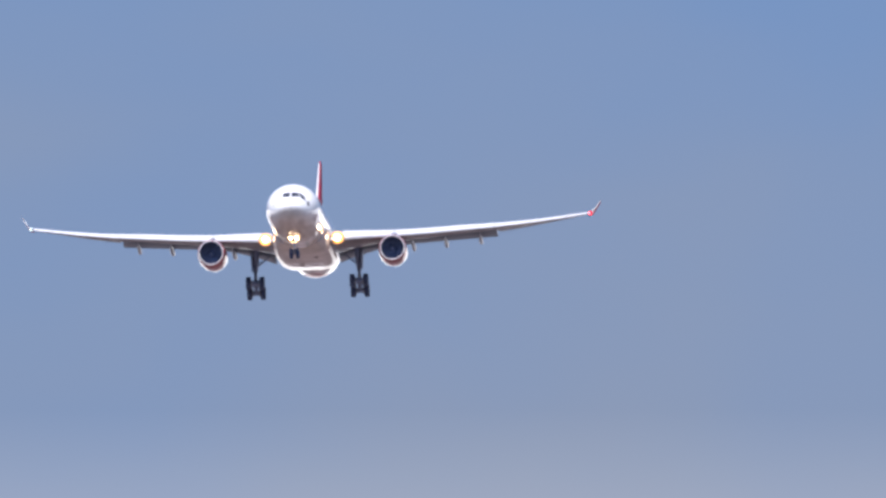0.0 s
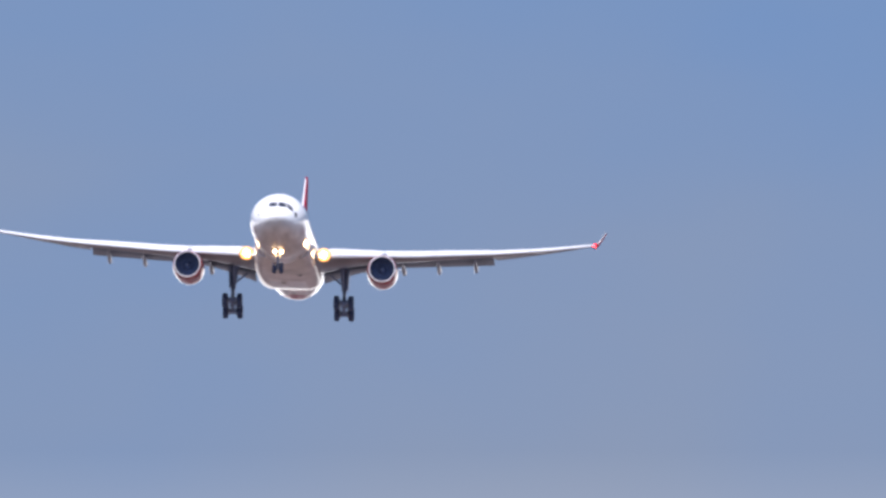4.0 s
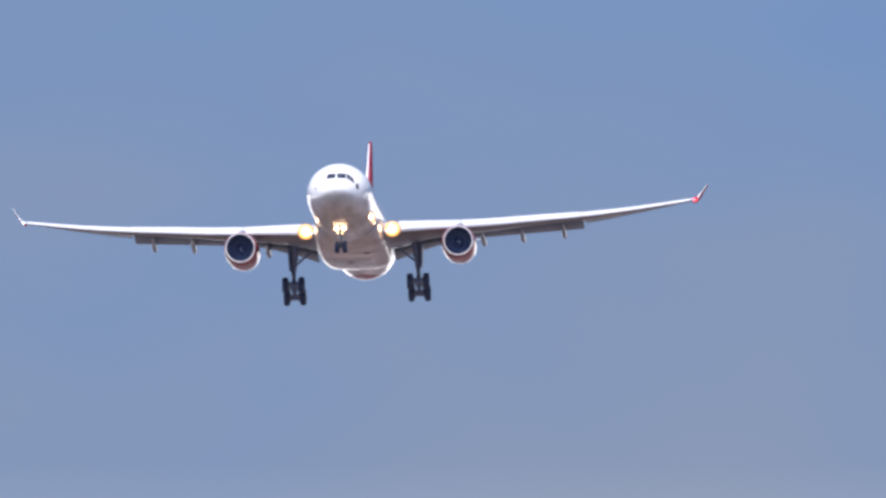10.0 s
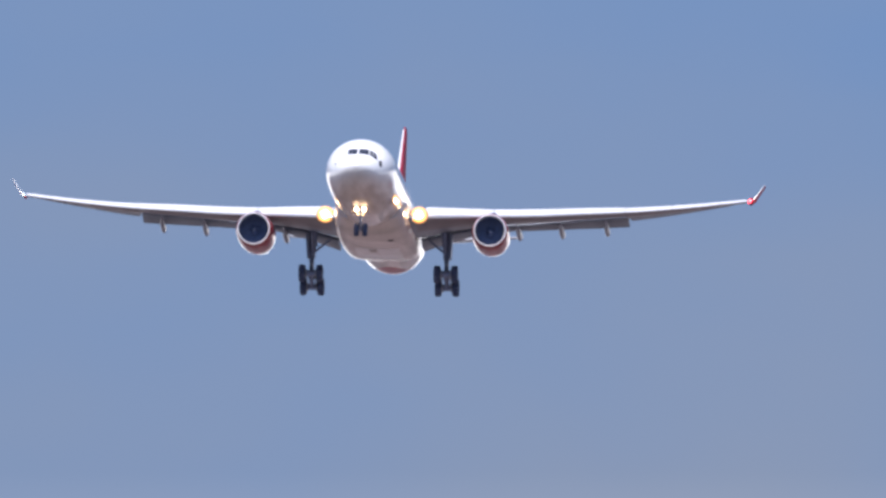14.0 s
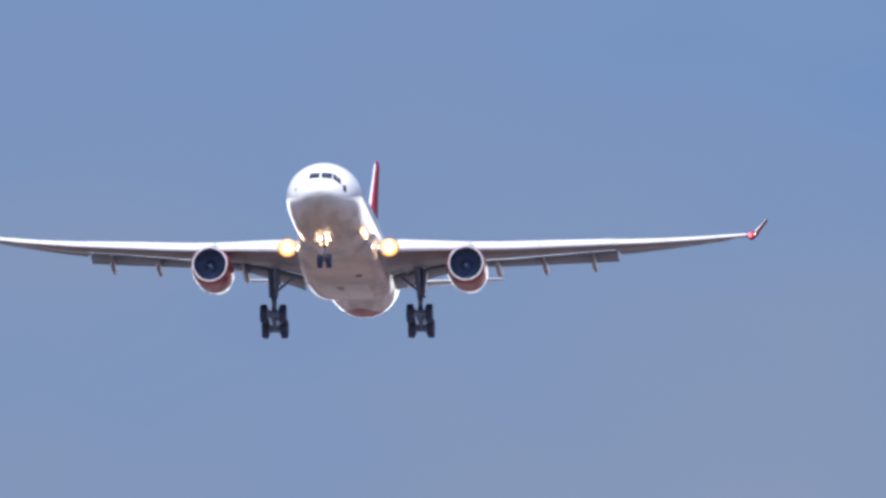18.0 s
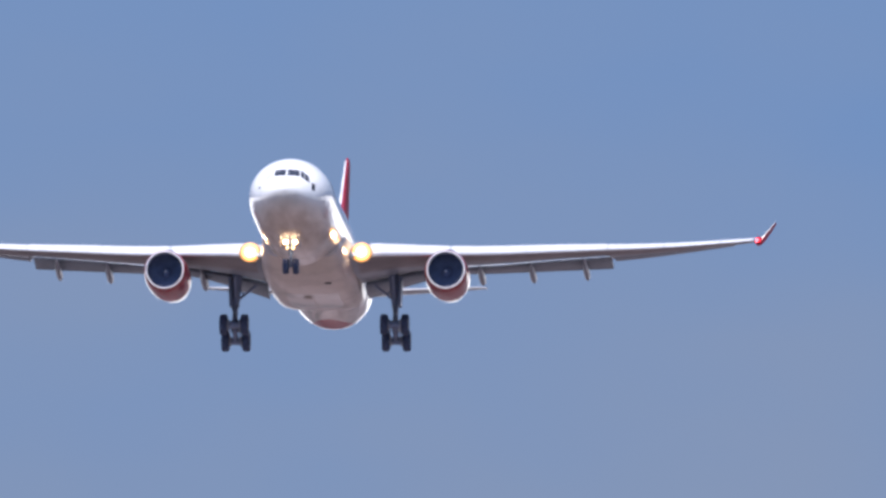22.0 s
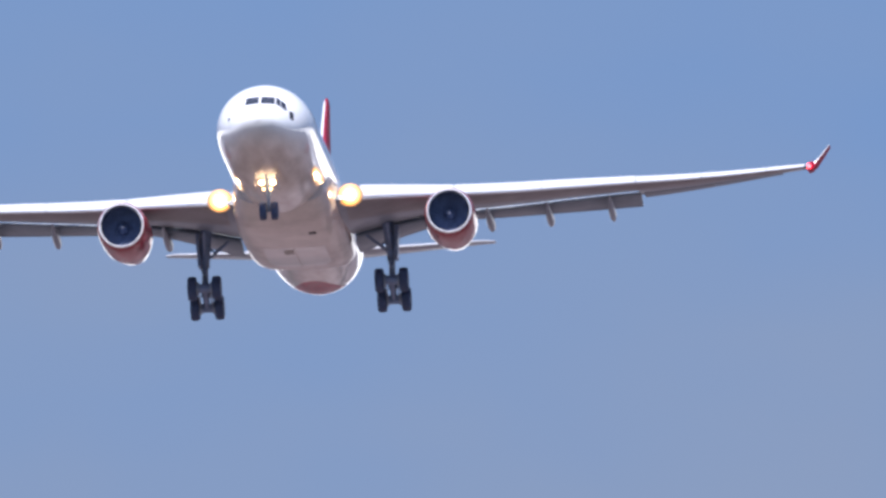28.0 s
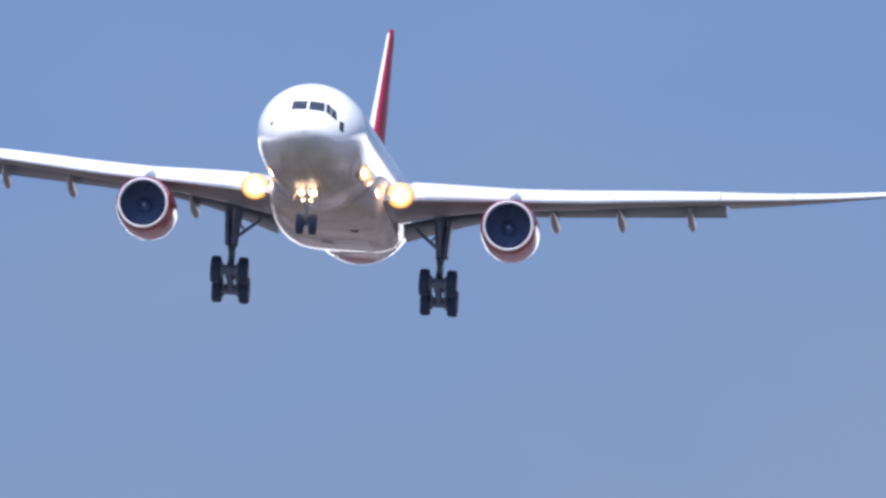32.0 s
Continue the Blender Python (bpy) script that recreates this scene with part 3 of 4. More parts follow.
# wing lines, by distance out from the centre line
LE = smooth_curve([2.4, 28.9], [18.9, 36.0])
TE = smooth_curve([2.4, 9.4, 9.41, 28.9], [31.9, 32.2, 32.21, 38.5])
ZLE = smooth_curve([2.4, 5, 9.4, 12, 16, 19.5, 24, 28.9], [-1.50, -1.22, -0.84, -0.57, -0.04, 0.42, 1.16, 2.15])
INC = smooth_curve([2.4, 9.4, 19.40, 19.41, 28.9], [3.0, -1.4, -3.6, -2.0, -5.2])
FLAP_Z = smooth_curve([3.3, 6, 9.1, 10, 14.5, 19.4], [-2.62, -1.72, -0.95, -0.86, -0.38, 0.06])
THICK = smooth_curve([2.4, 9.4, 28.9], [0.135, 0.115, 0.10])
UP = [(0, 0), (0.004, 0.13), (0.015, 0.24), (0.04, 0.36), (0.09, 0.45), (0.18, 0.52), (0.32, 0.56), (0.5, 0.52), (0.65, 0.42), (0.8, 0.26), (0.92, 0.11), (1.0, 0.015)]
DN = [(1.0, -0.015), (0.92, -0.02), (0.8, -0.09), (0.65, -0.24), (0.5, -0.38), (0.32, -0.45), (0.18, -0.42), (0.09, -0.34), (0.04, -0.26), (0.015, -0.18), (0.004, -0.1)]


NOSE = {0.0: -0.22, 0.004: -0.16, 0.015: -0.08, 0.04: 0.06, 0.09: 0.27}


def section(x, side, cut=1.0):
    """The wing's aerofoil at x, as points; cut: how much of the chord remains."""
    le, te, z0, inc, th = LE(x), TE(x), ZLE(x), radians(INC(x)), THICK(x)
    c = te - le
    pts = []
    for k, (f, h) in enumerate(UP + DN):
        if k < len(UP) and f in NOSE:
            h = NOSE[f]
        f = min(f, cut)
        d, z = f * c, (min(h, -0.2) if k >= len(UP) and f < 0.03 else h) * th * c
        pts.append(Vector((side * x, le - S0 + d * math.cos(inc) + z * math.sin(inc), z0 - d * math.sin(inc) + z * math.cos(inc))))
    return pts


def wing_point(x, f, h):
    le, te, z0, inc, th = LE(x), TE(x), ZLE(x), radians(INC(x)), THICK(x)
    d, z = f * (te - le), h * th * (te - le)
    return Vector((x, le - S0 + d * math.cos(inc) + z * math.sin(inc), z0 - d * math.sin(inc) + z * math.cos(inc)))


def blade(bm, stations, mat=None):
    """A lofted aerofoil from (leading point, trailing point, thickness, up vector) stations."""
    rings = []
    for a, b, th, up in stations:
        a, b, up = Vector(a), Vector(b), Vector(up)
        ring = []
        for f, h in UP:
            ring.append(a + (b - a) * f + up * (h * th))
        for f, h in DN:
            ring.append(a + (b - a) * f + up * (h * th))
        rings.append(ring)
    loft(bm, rings, mat=mat)


def build_wing(root, side):
    low = len(UP) + len(DN)
    spans = []
    for name, xs, cut, label in (("wing", [1.6, 2.4, 3.4, 5, 7, 9.4, 11, 13, 15, 17, 19.4], 0.86, "swept grey wing with flaps and slats out"),
                                 ("outer_wing", [19.41, 20.5, 22, 24, 26, 27.6, 28.6, 28.9], 1.0, "grey outer wing panel that flexes in flight")):
        bm = bmesh.new()
        rings = []
        for x in xs:
            rings.append(section(max(x, 2.4), side, cut))
            if x < 2.4:
                for p in rings[-1]:
                    p.x = side * x
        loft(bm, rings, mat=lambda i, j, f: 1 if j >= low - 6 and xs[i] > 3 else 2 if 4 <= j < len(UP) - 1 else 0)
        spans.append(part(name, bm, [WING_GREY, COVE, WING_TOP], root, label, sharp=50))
    wing, outer = spans
    # slats, drooped forward of the leading edge
    for x0, x1 in ((4.2, 9.33), (9.41, 14.205), (14.235, 19.40), (19.43, 23.0), (23.04, 26.6), (26.64, 28.7)):
        bm = bmesh.new()
        rs = []
        for k in range(5):
            x = x0 + (x1 - x0) * k / 4
            c = TE(x) - LE(x)
            hinge = wing_point(x, 0.13, 0.48)
            turn = radians(15)
            prof = [(0.13, 0.49), (0.10, 0.455), (0.06, 0.38), (0.03, 0.30), (0.012, 0.23), (0.003, 0.16), (0.0, 0.09), (0.004, 0.02), (0.014, -0.03), (0.03, -0.04), (0.03, 0.04), (0.04, 0.16), (0.07, 0.30), (0.10, 0.415)]
            ring = []
            for f, h in prof:
                p = wing_point(x, f, h) - hinge
                y = p.y * math.cos(turn) - p.z * math.sin(turn)
                z = p.y * math.sin(turn) + p.z * math.cos(turn)
                ring.append(Vector((side * x, hinge.y + y - 0.01 * c, hinge.z + z + 0.012)))
            rs.append(ring)
        loft(bm, rs)
        part("slat", bm, BRIGHT, wing if x0 < 19 else outer, "pale leading edge slat")
    # flaps and aileron
    for name, x0, x1, drop, ext in (("flap", 3.3, 9.1, 16, 0.9), ("flap", 9.6, 19.4, 16, 0.75), ("aileron", 19.6, 23.6, 4, 0.0), ("aileron", 23.65, 27.4, 4, 0.0)):
        bm = bmesh.new()
        st = []
        for k in range(5):
            x = x0 + (x1 - x0) * k / 4
            c = TE(x) - LE(x)
            if name == "flap":
                a = wing_point(x, 0.868, -0.055) if x0 > 9 else wing_point(x, 0.80, -0.16)
                a.z -= 0.085
                b = Vector((x, TE(x) + 0.75 - S0, FLAP_Z(x)))
                ch = (b - a).length
                an = math.atan2(a.z - b.z, b.y - a.y)
                th = ch * 0.17
            else:
                a = wing_point(x, 0.78, -0.12)
                ch = 0.22 * c + 0.03
                an = radians(drop + INC(x))
                b = a + Vector((0, ch * math.cos(an), -ch * math.sin(an)))
                th = ch * 0.1
            a.x, b.x = side * x, side * x
            st.append((a, b, th, (0, math.sin(an), math.cos(an))))
        # white strip on the outer flap's nose paints the sunlit slot
        blade(bm, st, mat=lambda i, j, f: 1 if j == 2 else 0)
        part(name, bm, [FLAP_GREY, WHITE if name == "flap" and x0 > 9 else FLAP_GREY], wing if name == "flap" else outer, "grey trailing edge flap, lowered" if name == "flap" else "grey aileron, slightly drooped")
    # flap track fairings, canoe shaped
    for x, ln, r in ((7.6, 5.0, 0.30), (10.9, 5.0, 0.29), (14.2, 4.7, 0.28), (17.7, 4.2, 0.26)):
        bm = bmesh.new()
        a = wing_point(x, 0.50, -0.40)
        a.x = side * x
        knee = wing_point(x, 0.80, -0.25)
        knee = Vector((side * x, knee.y, knee.z - 0.42))
        tip = Vector((side * x, TE(x) + 1.75 - S0, FLAP_Z(x) - 0.55))
        knee.z = min(knee.z, 0.5 * (a.z + tip.z) - 0.1)
        rs = []
        for k in range(15):
            f = k / 14
            p = a.lerp(knee, f / 0.5) if f < 0.5 else knee.lerp(tip, (f - 0.5) / 0.5)
            rr = r * (math.sin(math.pi * min(1, f * 1.25) * 0.5) ** 0.8 if f < 0.75 else 1 - ((f - 0.75) / 0.25) ** 1.25 * 0.98)
            rr = max(rr, 0.01)
            rs.append([p + Vector((rr * 0.8 * math.cos(2 * math.pi * i / 16), 0, rr * 1.35 * math.sin(2 * math.pi * i / 16))) for i in range(16)])
        loft(bm, rs)
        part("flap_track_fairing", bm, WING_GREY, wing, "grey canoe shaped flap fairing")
    # winglet
    bm = bmesh.new()
    zt = ZLE(28.9)
    st = []
    for dx, dy, dz, ch, th in ((-0.1, 0.15, 0.0, 2.45, 0.20), (0.12, 0.45, 0.05, 2.1, 0.17), (0.40, 0.85, 0.34, 1.75, 0.13), (0.76, 1.45, 0.92, 1.35, 0.10), (1.12, 2.05, 1.54, 0.95, 0.07)):
        a = Vector((side * (28.9 + dx), LE(28.9) - S0 + dy, zt + dz))
        up = Vector((-side * (0.1 if dz < 0.1 else 0.8), 0, 1.0 if dz < 0.1 else 0.6)).normalized()
        st.append((a, a + Vector((side * ch * 0.03, ch, -0.02)), th, up))
    blade(bm, st, mat=lambda i, j, f: 1 if j < len(UP) or j >= low - 3 else 0)
    part("winglet", bm, [FIN_RED, WHITE], outer, "upswept winglet, red outside, white inside and along its front")
    # position light in the tip, red to port, green to starboard
    bm = bmesh.new()
    bmesh.ops.create_uvsphere(bm, u_segments=12, v_segments=8, radius=0.12 if side > 0 else 0.09, matrix=Matrix.Translation((side * 28.98, LE(28.9) - S0 + 0.2, zt + 0.0)))
    part("position_light", bm, NAV_RED if side > 0 else NAV_PALE, outer, "glowing red position light" if side > 0 else "glowing pale green-white position light")
    # landing light unit in the wing root
    bm = bmesh.new()
    c = Vector((side * 3.72, LE(3.72) - S0 - 0.10, ZLE(3.72) - 0.10))
    spin(bm, [(0.01, -0.08), (0.10, -0.07), (0.18, -0.02), (0.21, 0.03), (0.19, 0.2)], Matrix.Translation(c), 24)
    lamp = part("landing_light", bm, LANDING, wing, "bright warm landing light, switched on")
    # glowing disc added round the lamp for its lens halo
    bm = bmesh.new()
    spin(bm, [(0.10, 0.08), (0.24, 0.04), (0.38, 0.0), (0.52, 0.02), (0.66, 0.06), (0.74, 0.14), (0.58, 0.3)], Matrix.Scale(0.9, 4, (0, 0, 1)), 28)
    ring = part("lens_halo", bm, LANDING_HALO, lamp, "glowing amber disc in place of the lens halo")
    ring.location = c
    return outer


def build_engine(root, side):
    axis = pose(side * 9.37, 19.25 - S0, -2.70, -1.5, 0, side * 1.0)
    bm = bmesh.new()
    outer = [(1.30, 0.14), (1.38, 0.32), (1.43, 0.7), (1.47, 1.3), (1.49, 2.0), (1.49, 3.0), (1.46, 3.8), (1.36, 4.6), (1.2, 5.6), (1.02, 6.7), (0.97, 6.7), (0.92, 6.3)]
    spin(bm, outer, axis, 56)
    cowl = part("engine_cowl", bm, RED, root, "red engine cowl", sharp=50)
    bm = bmesh.new()
    lip = [(1.30, 0.14), (1.285, 0.06), (1.255, 0.01), (1.22, 0.0), (1.19, 0.03), (1.165, 0.10), (1.155, 0.2)]
    spin(bm, lip, axis, 56)
    part("intake_lip", bm, LIP, cowl, "bare metal intake lip")
    bm = bmesh.new()
    spin(bm, [(1.155, 0.2), (1.18, 0.5), (1.22, 0.9), (1.23, 1.35)], axis, 56)
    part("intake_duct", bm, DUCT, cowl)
    # fan
    bm = bmesh.new()
    rings = []
    for j in range(7):
        r = 0.29 + (1.222 - 0.29) * j / 6
        ring = []
        for i in range(26 * 4):
            a = 2 * math.pi * (i / 104 + 0.035 * math.sin(j / 6 * 3.0))
            ring.append(axis @ Vector((r * math.cos(a), 1.16 + (0.02 + 0.05 * (1 - j / 6)) * (i % 4) / 3, r * math.sin(a))))
        rings.append(ring)
    loft(bm, rings, cap0=False, cap1=False)
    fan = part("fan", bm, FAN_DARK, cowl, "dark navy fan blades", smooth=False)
    bm = bmesh.new()
    spin(bm, [(0.001, 0.66), (0.05, 0.69), (0.13, 0.82), (0.22, 0.98), (0.30, 1.15), (0.31, 1.3)], axis, 28)
    part("spinner", bm, SPINNER, fan, "navy conical spinner")
    bm = bmesh.new()
    spin(bm, [(0.001, 0.652), (0.045, 0.680), (0.075, 0.725), (0.090, 0.75), (0.06, 0.755)], axis, 20)
    part("spinner_mark", bm, SPIN_TIP, fan, "pale tip of the turning spinner")
    bm = bmesh.new()
    spin(bm, [(0.001, 1.36), (1.23, 1.36), (1.23, 1.5), (0.001, 1.5)], axis, 40)
    part("fan_backing", bm, FAN_DARK, cowl)
    bm = bmesh.new()
    spin(bm, [(0.6, 5.6), (0.52, 6.6), (0.25, 7.4), (0.02, 7.8)], axis, 28)
    part("exhaust_cone", bm, STEEL, cowl)
    # pylon
    bm = bmesh.new()
    rs = []
    for s, z0, z1, w in ((20.9, -1.3, -1.18, 0.05), (21.6, -1.3, -1.04, 0.2), (22.6, -1.35, -0.84, 0.25), (23.6, -1.4, -0.68, 0.26), (24.3, -1.4, -0.66, 0.26), (25.5, -1.5, -0.8, 0.26), (28.0, -1.6, -1.0, 0.12)):
        rs.append([Vector((side * 9.37 + w * cx, s - S0, zz)) for cx, zz in ((-1, z0), (1, z0), (1, z1 - 0.08), (0.6, z1), (-0.6, z1), (-1, z1 - 0.08))])
    loft(bm, rs)
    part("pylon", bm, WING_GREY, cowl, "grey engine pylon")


# spinner carries the same painted haze navy as the fan
SPINNER = material("haze_navy_spinner", (0.088, 0.118, 0.215), 0.95, vary=0.06, scale=6)
SPIN_TIP = material("pale_spinner_tip", (0.26, 0.28, 0.35), 0.9, vary=0.2, scale=12)


def wheel_profile(R, W):
    h = W / 2
    return [(R * 0.55, -h * 0.86), (R * 0.72, -h), (R * 0.88, -h * 0.96), (R * 0.97, -h * 0.74), (R, -h * 0.35), (R, h * 0.35), (R * 0.97, h * 0.74), (R * 0.88, h * 0.96), (R * 0.72, h), (R * 0.55, h * 0.86)]


def build_wheel(parent, c, R, W):
    m = Matrix.Translation(c) @ pose(0, 0, 0, 0, 0, 90)
    bm = bmesh.new()
    spin(bm, wheel_profile(R, W), m, 30)
    tyre = part("tyre", bm, TYRE, parent, "rubber tyre, distance haze put in as blue")
    bm = bmesh.new()
    spin(bm, [(0.02, -W * 0.30), (R * 0.3, -W * 0.36), (R * 0.5, -W * 0.40), (R * 0.56, -W * 0.44), (R * 0.56, W * 0.44), (R * 0.5, W * 0.40), (R * 0.3, W * 0.36), (0.02, W * 0.30)], m, 24)
    part("rim", bm, RIM, parent)


def build_main_gear(root, side):
    gx, gs, gz = side * 5.37, 29.0 - S0, -5.47
    top = Vector((side * 5.2, gs - 0.25, -1.5))
    bm = bmesh.new()
    tube(bm, top, (gx, gs - 0.05, -3.6), 0.34, 0.27)
    tube(bm, (gx, gs - 0.05, -3.6), (gx, gs, -3.72), 0.28, 0.28)
    leg = part("main_gear_leg", bm, STEEL, root, "grey oleo landing gear leg")
    bm = bmesh.new()
    tube(bm, (gx, gs - 0.05, -3.6), (gx, gs, gz + 0.1), 0.18, 0.18)
    box(bm, (gx, gs, gz + 0.22), (0.5, 0.62, 0.5), None, 0.08)
    part("oleo_piston", bm, STEEL, leg)
    bm = bmesh.new()
    for d in (-0.20, 0.20):
        tube(bm, (gx + d, gs - 0.22, -3.55), (gx + d * 0.4, gs - 0.5, -4.25), 0.055)
        tube(bm, (gx + d * 0.4, gs - 0.5, -4.25), (gx + d, gs - 0.25, gz + 0.35), 0.055)
    tube(bm, (gx - 0.12, gs - 0.5, -4.25), (gx + 0.12, gs - 0.5, -4.25), 0.07)
    part("torque_link", bm, RIM, leg, "pale alloy torque link")
    bm = bmesh.new()
    tube(bm, (gx - side * 0.05, gs, -3.35), (side * 3.95, gs - 0.1, -2.25), 0.09)
    tube(bm, (gx - side * 0.55, gs, -2.85), (gx - side * 0.1, gs - 0.1, -2.3), 0.05)
    part("side_brace", bm, STEEL, leg)
    bm = bmesh.new()
    tube(bm, (gx, gs - 0.15, -3.3), (side * 5.25, gs - 1.9, -1.9), 0.08)
    part("drag_brace", bm, STEEL, leg)
    bm = bmesh.new()
    box(bm, (gx + side * 0.31, gs - 0.1, -2.75), (0.20, 1.2, 1.95), Euler((0, radians(side * 3), 0)).to_matrix(), 0.04)
    part("gear_door", bm, STEEL, leg, "narrow gear leg door")
    tilt = radians(-25)
    turn = Euler((tilt, 0, 0)).to_matrix()
    bm = bmesh.new()
    tube(bm, Vector((gx, gs, gz)) + turn @ Vector((0, -1.05, 0)), Vector((gx, gs, gz)) + turn @ Vector((0, 1.05, 0)), 0.19)
    for d in (-0.99, 0.99):
        c = Vector((gx, gs, gz)) + turn @ Vector((0, d, 0))
        tube(bm, c - Vector((0.72, 0, 0)), c + Vector((0.72, 0, 0)), 0.10)
        tube(bm, c - Vector((0.38, 0, 0)), c + Vector((0.40, 0, 0)), 0.26)
    part("bogie_beam", bm, STEEL, leg)
    for e in (-0.34, 0.34):
        bm = bmesh.new()
        a = Vector((gx + e, gs, gz)) + turn @ Vector((0, -0.95, -0.22))
        c = Vector((gx + e, gs, gz)) + turn @ Vector((0, 0.95, -0.22))
        tube(bm, a, c, 0.045, n=10)
        part("brake_rod", bm, RIM, leg)
    for d in (-0.99, 0.99):
        for e in (-0.42, 0.42):
            bm = bmesh.new()
            spin(bm, [(0.12, -0.10), (0.36, -0.10), (0.38, -0.06), (0.38, 0.06), (0.36, 0.10), (0.12, 0.10)], Matrix.Translation(Vector((gx, gs, gz)) + turn @ Vector((0, d, 0)) + Vector((e, 0, 0))) @ pose(0, 0, 0, 0, 0, 90), 20)
            part("brake_unit", bm, RIM, leg, "grey wheel brake unit")
    for d in (-0.99, 0.99):
        for e in (-0.70, 0.70):
            c = Vector((gx, gs, gz)) + turn @ Vector((0, d, 0)) + Vector((e, 0, 0))
            build_wheel(leg, c, 0.70, 0.52)


def build_nose_gear(root):
    s = 6.7 - S0
    bm = bmesh.new()
    tube(bm, (0, s - 0.1, -2.4), (0, s, -3.6), 0.15)
    tube(bm, (0, s, -3.6), (0, s, -4.45), 0.10)
    tube(bm, (0, s - 0.12, -3.4), (0, s - 1.5, -2.6), 0.06)
    tube(bm, (-0.34, s, -4.45), (0.34, s, -4.45), 0.07)
    leg = part("nose_gear_leg", bm, STEEL, root, "grey nose landing gear leg")
    for e in (-0.33, 0.33):
        build_wheel(leg, Vector((e, s, -4.45)), 0.525, 0.40)
    for x, z, r, nm in ((-0.31, -2.93, 0.10, "taxi_light"), (0.31, -2.93, 0.11, "taxi_light"), (-0.20, -3.30, 0.08, "turnoff_light"), (0.20, -3.30, 0.08, "turnoff_light")):
        bm = bmesh.new()
        spin(bm, [(0.005, -0.08), (r * 0.6, -0.07), (r, 0.0), (r * 1.02, 0.12), (r * 0.5, 0.25), (0.005, 0.28)], Matrix.Translation((x, s - 0.75, z)), 20)
        lamp = part(nm, bm, TAXI if nm == "taxi_light" else TURNOFF, leg, "bright warm lamp, switched on" if nm == "taxi_light" else "small amber lamp, switched on")
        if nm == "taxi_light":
            # lens halo of the lamp, added as a glowing disc
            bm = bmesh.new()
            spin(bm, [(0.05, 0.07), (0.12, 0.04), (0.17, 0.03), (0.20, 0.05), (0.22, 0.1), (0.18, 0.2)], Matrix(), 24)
            ring = part("lens_halo", bm, TAXI_HALO, lamp, "glowing amber disc in place of the lens halo")
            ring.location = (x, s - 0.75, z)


def build_tail(root):
    bm = bmesh.new()
    st = []
    for f in (0, 0.12, 0.3, 0.5, 0.7, 0.85, 0.95, 1.0):
        le = 45.6 + (55.6 - 45.6) * f - 0.0
        z = 2.3 + (10.65 - 2.3) * f
        te = 54.6 + (58.4 - 54.6) * f
        if f == 1.0:
            le += 0.5
        st.append(((0, le - S0, z), (0, te - S0, z), (te - le) * 0.105 * (1 if f < 0.97 else 0.6), (1, 0, 0)))
    blade(bm, st)
    fin = part("fin", bm, FIN_RED, root, "tall red tail fin")
    bm = bmesh.new()
    rs = []
    for f in (0.03, 0.25, 0.5, 0.75, 0.96):
        le = 45.6 + 10.0 * f
        z = 2.3 + 8.35 * f
        c = 9.0 - 6.2 * f
        t = c * 0.105
        # strip widened to starboard to paint the sunlit side of the edge
        prof = [(0.016, 0.275), (0.010, 0.22), (0.005, 0.155), (0.001, 0.08), (-0.002, 0), (0.000, -0.04), (0.004, -0.06), (0.012, 0.06)]
        rs.append([Vector((h * t * 1.04 * -1, le - S0 + fr * c - 0.015, z)) for fr, h in prof])
    loft(bm, rs)
    part("fin_leading_edge", bm, BRIGHT, fin, "pale leading edge strip")
    for side in (-1, 1):
        bm = bmesh.new()
        st = []
        for f in (0, 0.25, 0.5, 0.75, 0.94, 1.0):
            x = 0.6 + (9.55 - 0.6) * f
            le = 49.2 + (55.0 - 49.2) * f + (0.35 if f == 1.0 else 0)
            te = 54.9 + (57.2 - 54.9) * f
            z = 0.66 + 1.10 * f
            st.append(((side * x, le - S0, z - 0.22 * (1 - 0.5 * f)), (side * x, te - S0, z + 0.18 * (1 - 0.5 * f)), (te - le) * 0.075, (0, 0, 1)))
        n_all = len(UP) + len(DN)
        blade(bm, st, mat=lambda i, j, f: 1 if j < 2 or j >= n_all - 2 else 0)
        part("tailplane", bm, [WING_GREY, BRIGHT], root, "grey horizontal tailplane with a pale leading edge")


def flash_head(name, mat, parent, c, r, back):
    """A flat turning lamp: glowing lens on one half, dark housing on the other; the lens looks along local -Y."""
    bm = bmesh.new()
    spin(bm, [(0.004, -r * 0.26), (r * 0.5, -r * 0.22), (r * 0.85, -r * 0.13), (r, 0.0)], Matrix(), 16, mat=lambda i, j, f: 0)
    spin(bm, [(r, 0.0), (r * 0.9, r * 0.10), (r * 0.5, r * 0.16), (0.004, r * 0.18)], Matrix(), 16, mat=lambda i, j, f: 1)
    ob = part(name, bm, [mat, back], parent)
    ob.location = c
    return ob


def build_airliner():
    root = new("airliner")
    tagged(root, "white twin-engine airliner, red tail and engines, landing gear lowered, lights lit", "airplane")
    build_fuselage(root)
    build_belly(root)
    strobes, tips = [], []
    for side in (-1, 1):
        outer = build_wing(root, side)
        tips.append((outer, side))
        build_engine(root, side)
        build_main_gear(root, side)
        c = Vector((side * 29.1, LE(28.9) - S0 + 0.5, ZLE(28.9) + 0.1))
        strobes.append((flash_head("strobe_light", STROBE, outer, c, 0.22 if side > 0 else 0.15, FIN_RED if side > 0 else WHITE), c))
    build_nose_gear(root)
    build_tail(root)
    c = Vector((0.0, 20.0 - S0, -3.17))
    beacon = flash_head("beacon", BEACON, root, c, 0.17, BELLY)
    return root, strobes, (beacon, c), tips


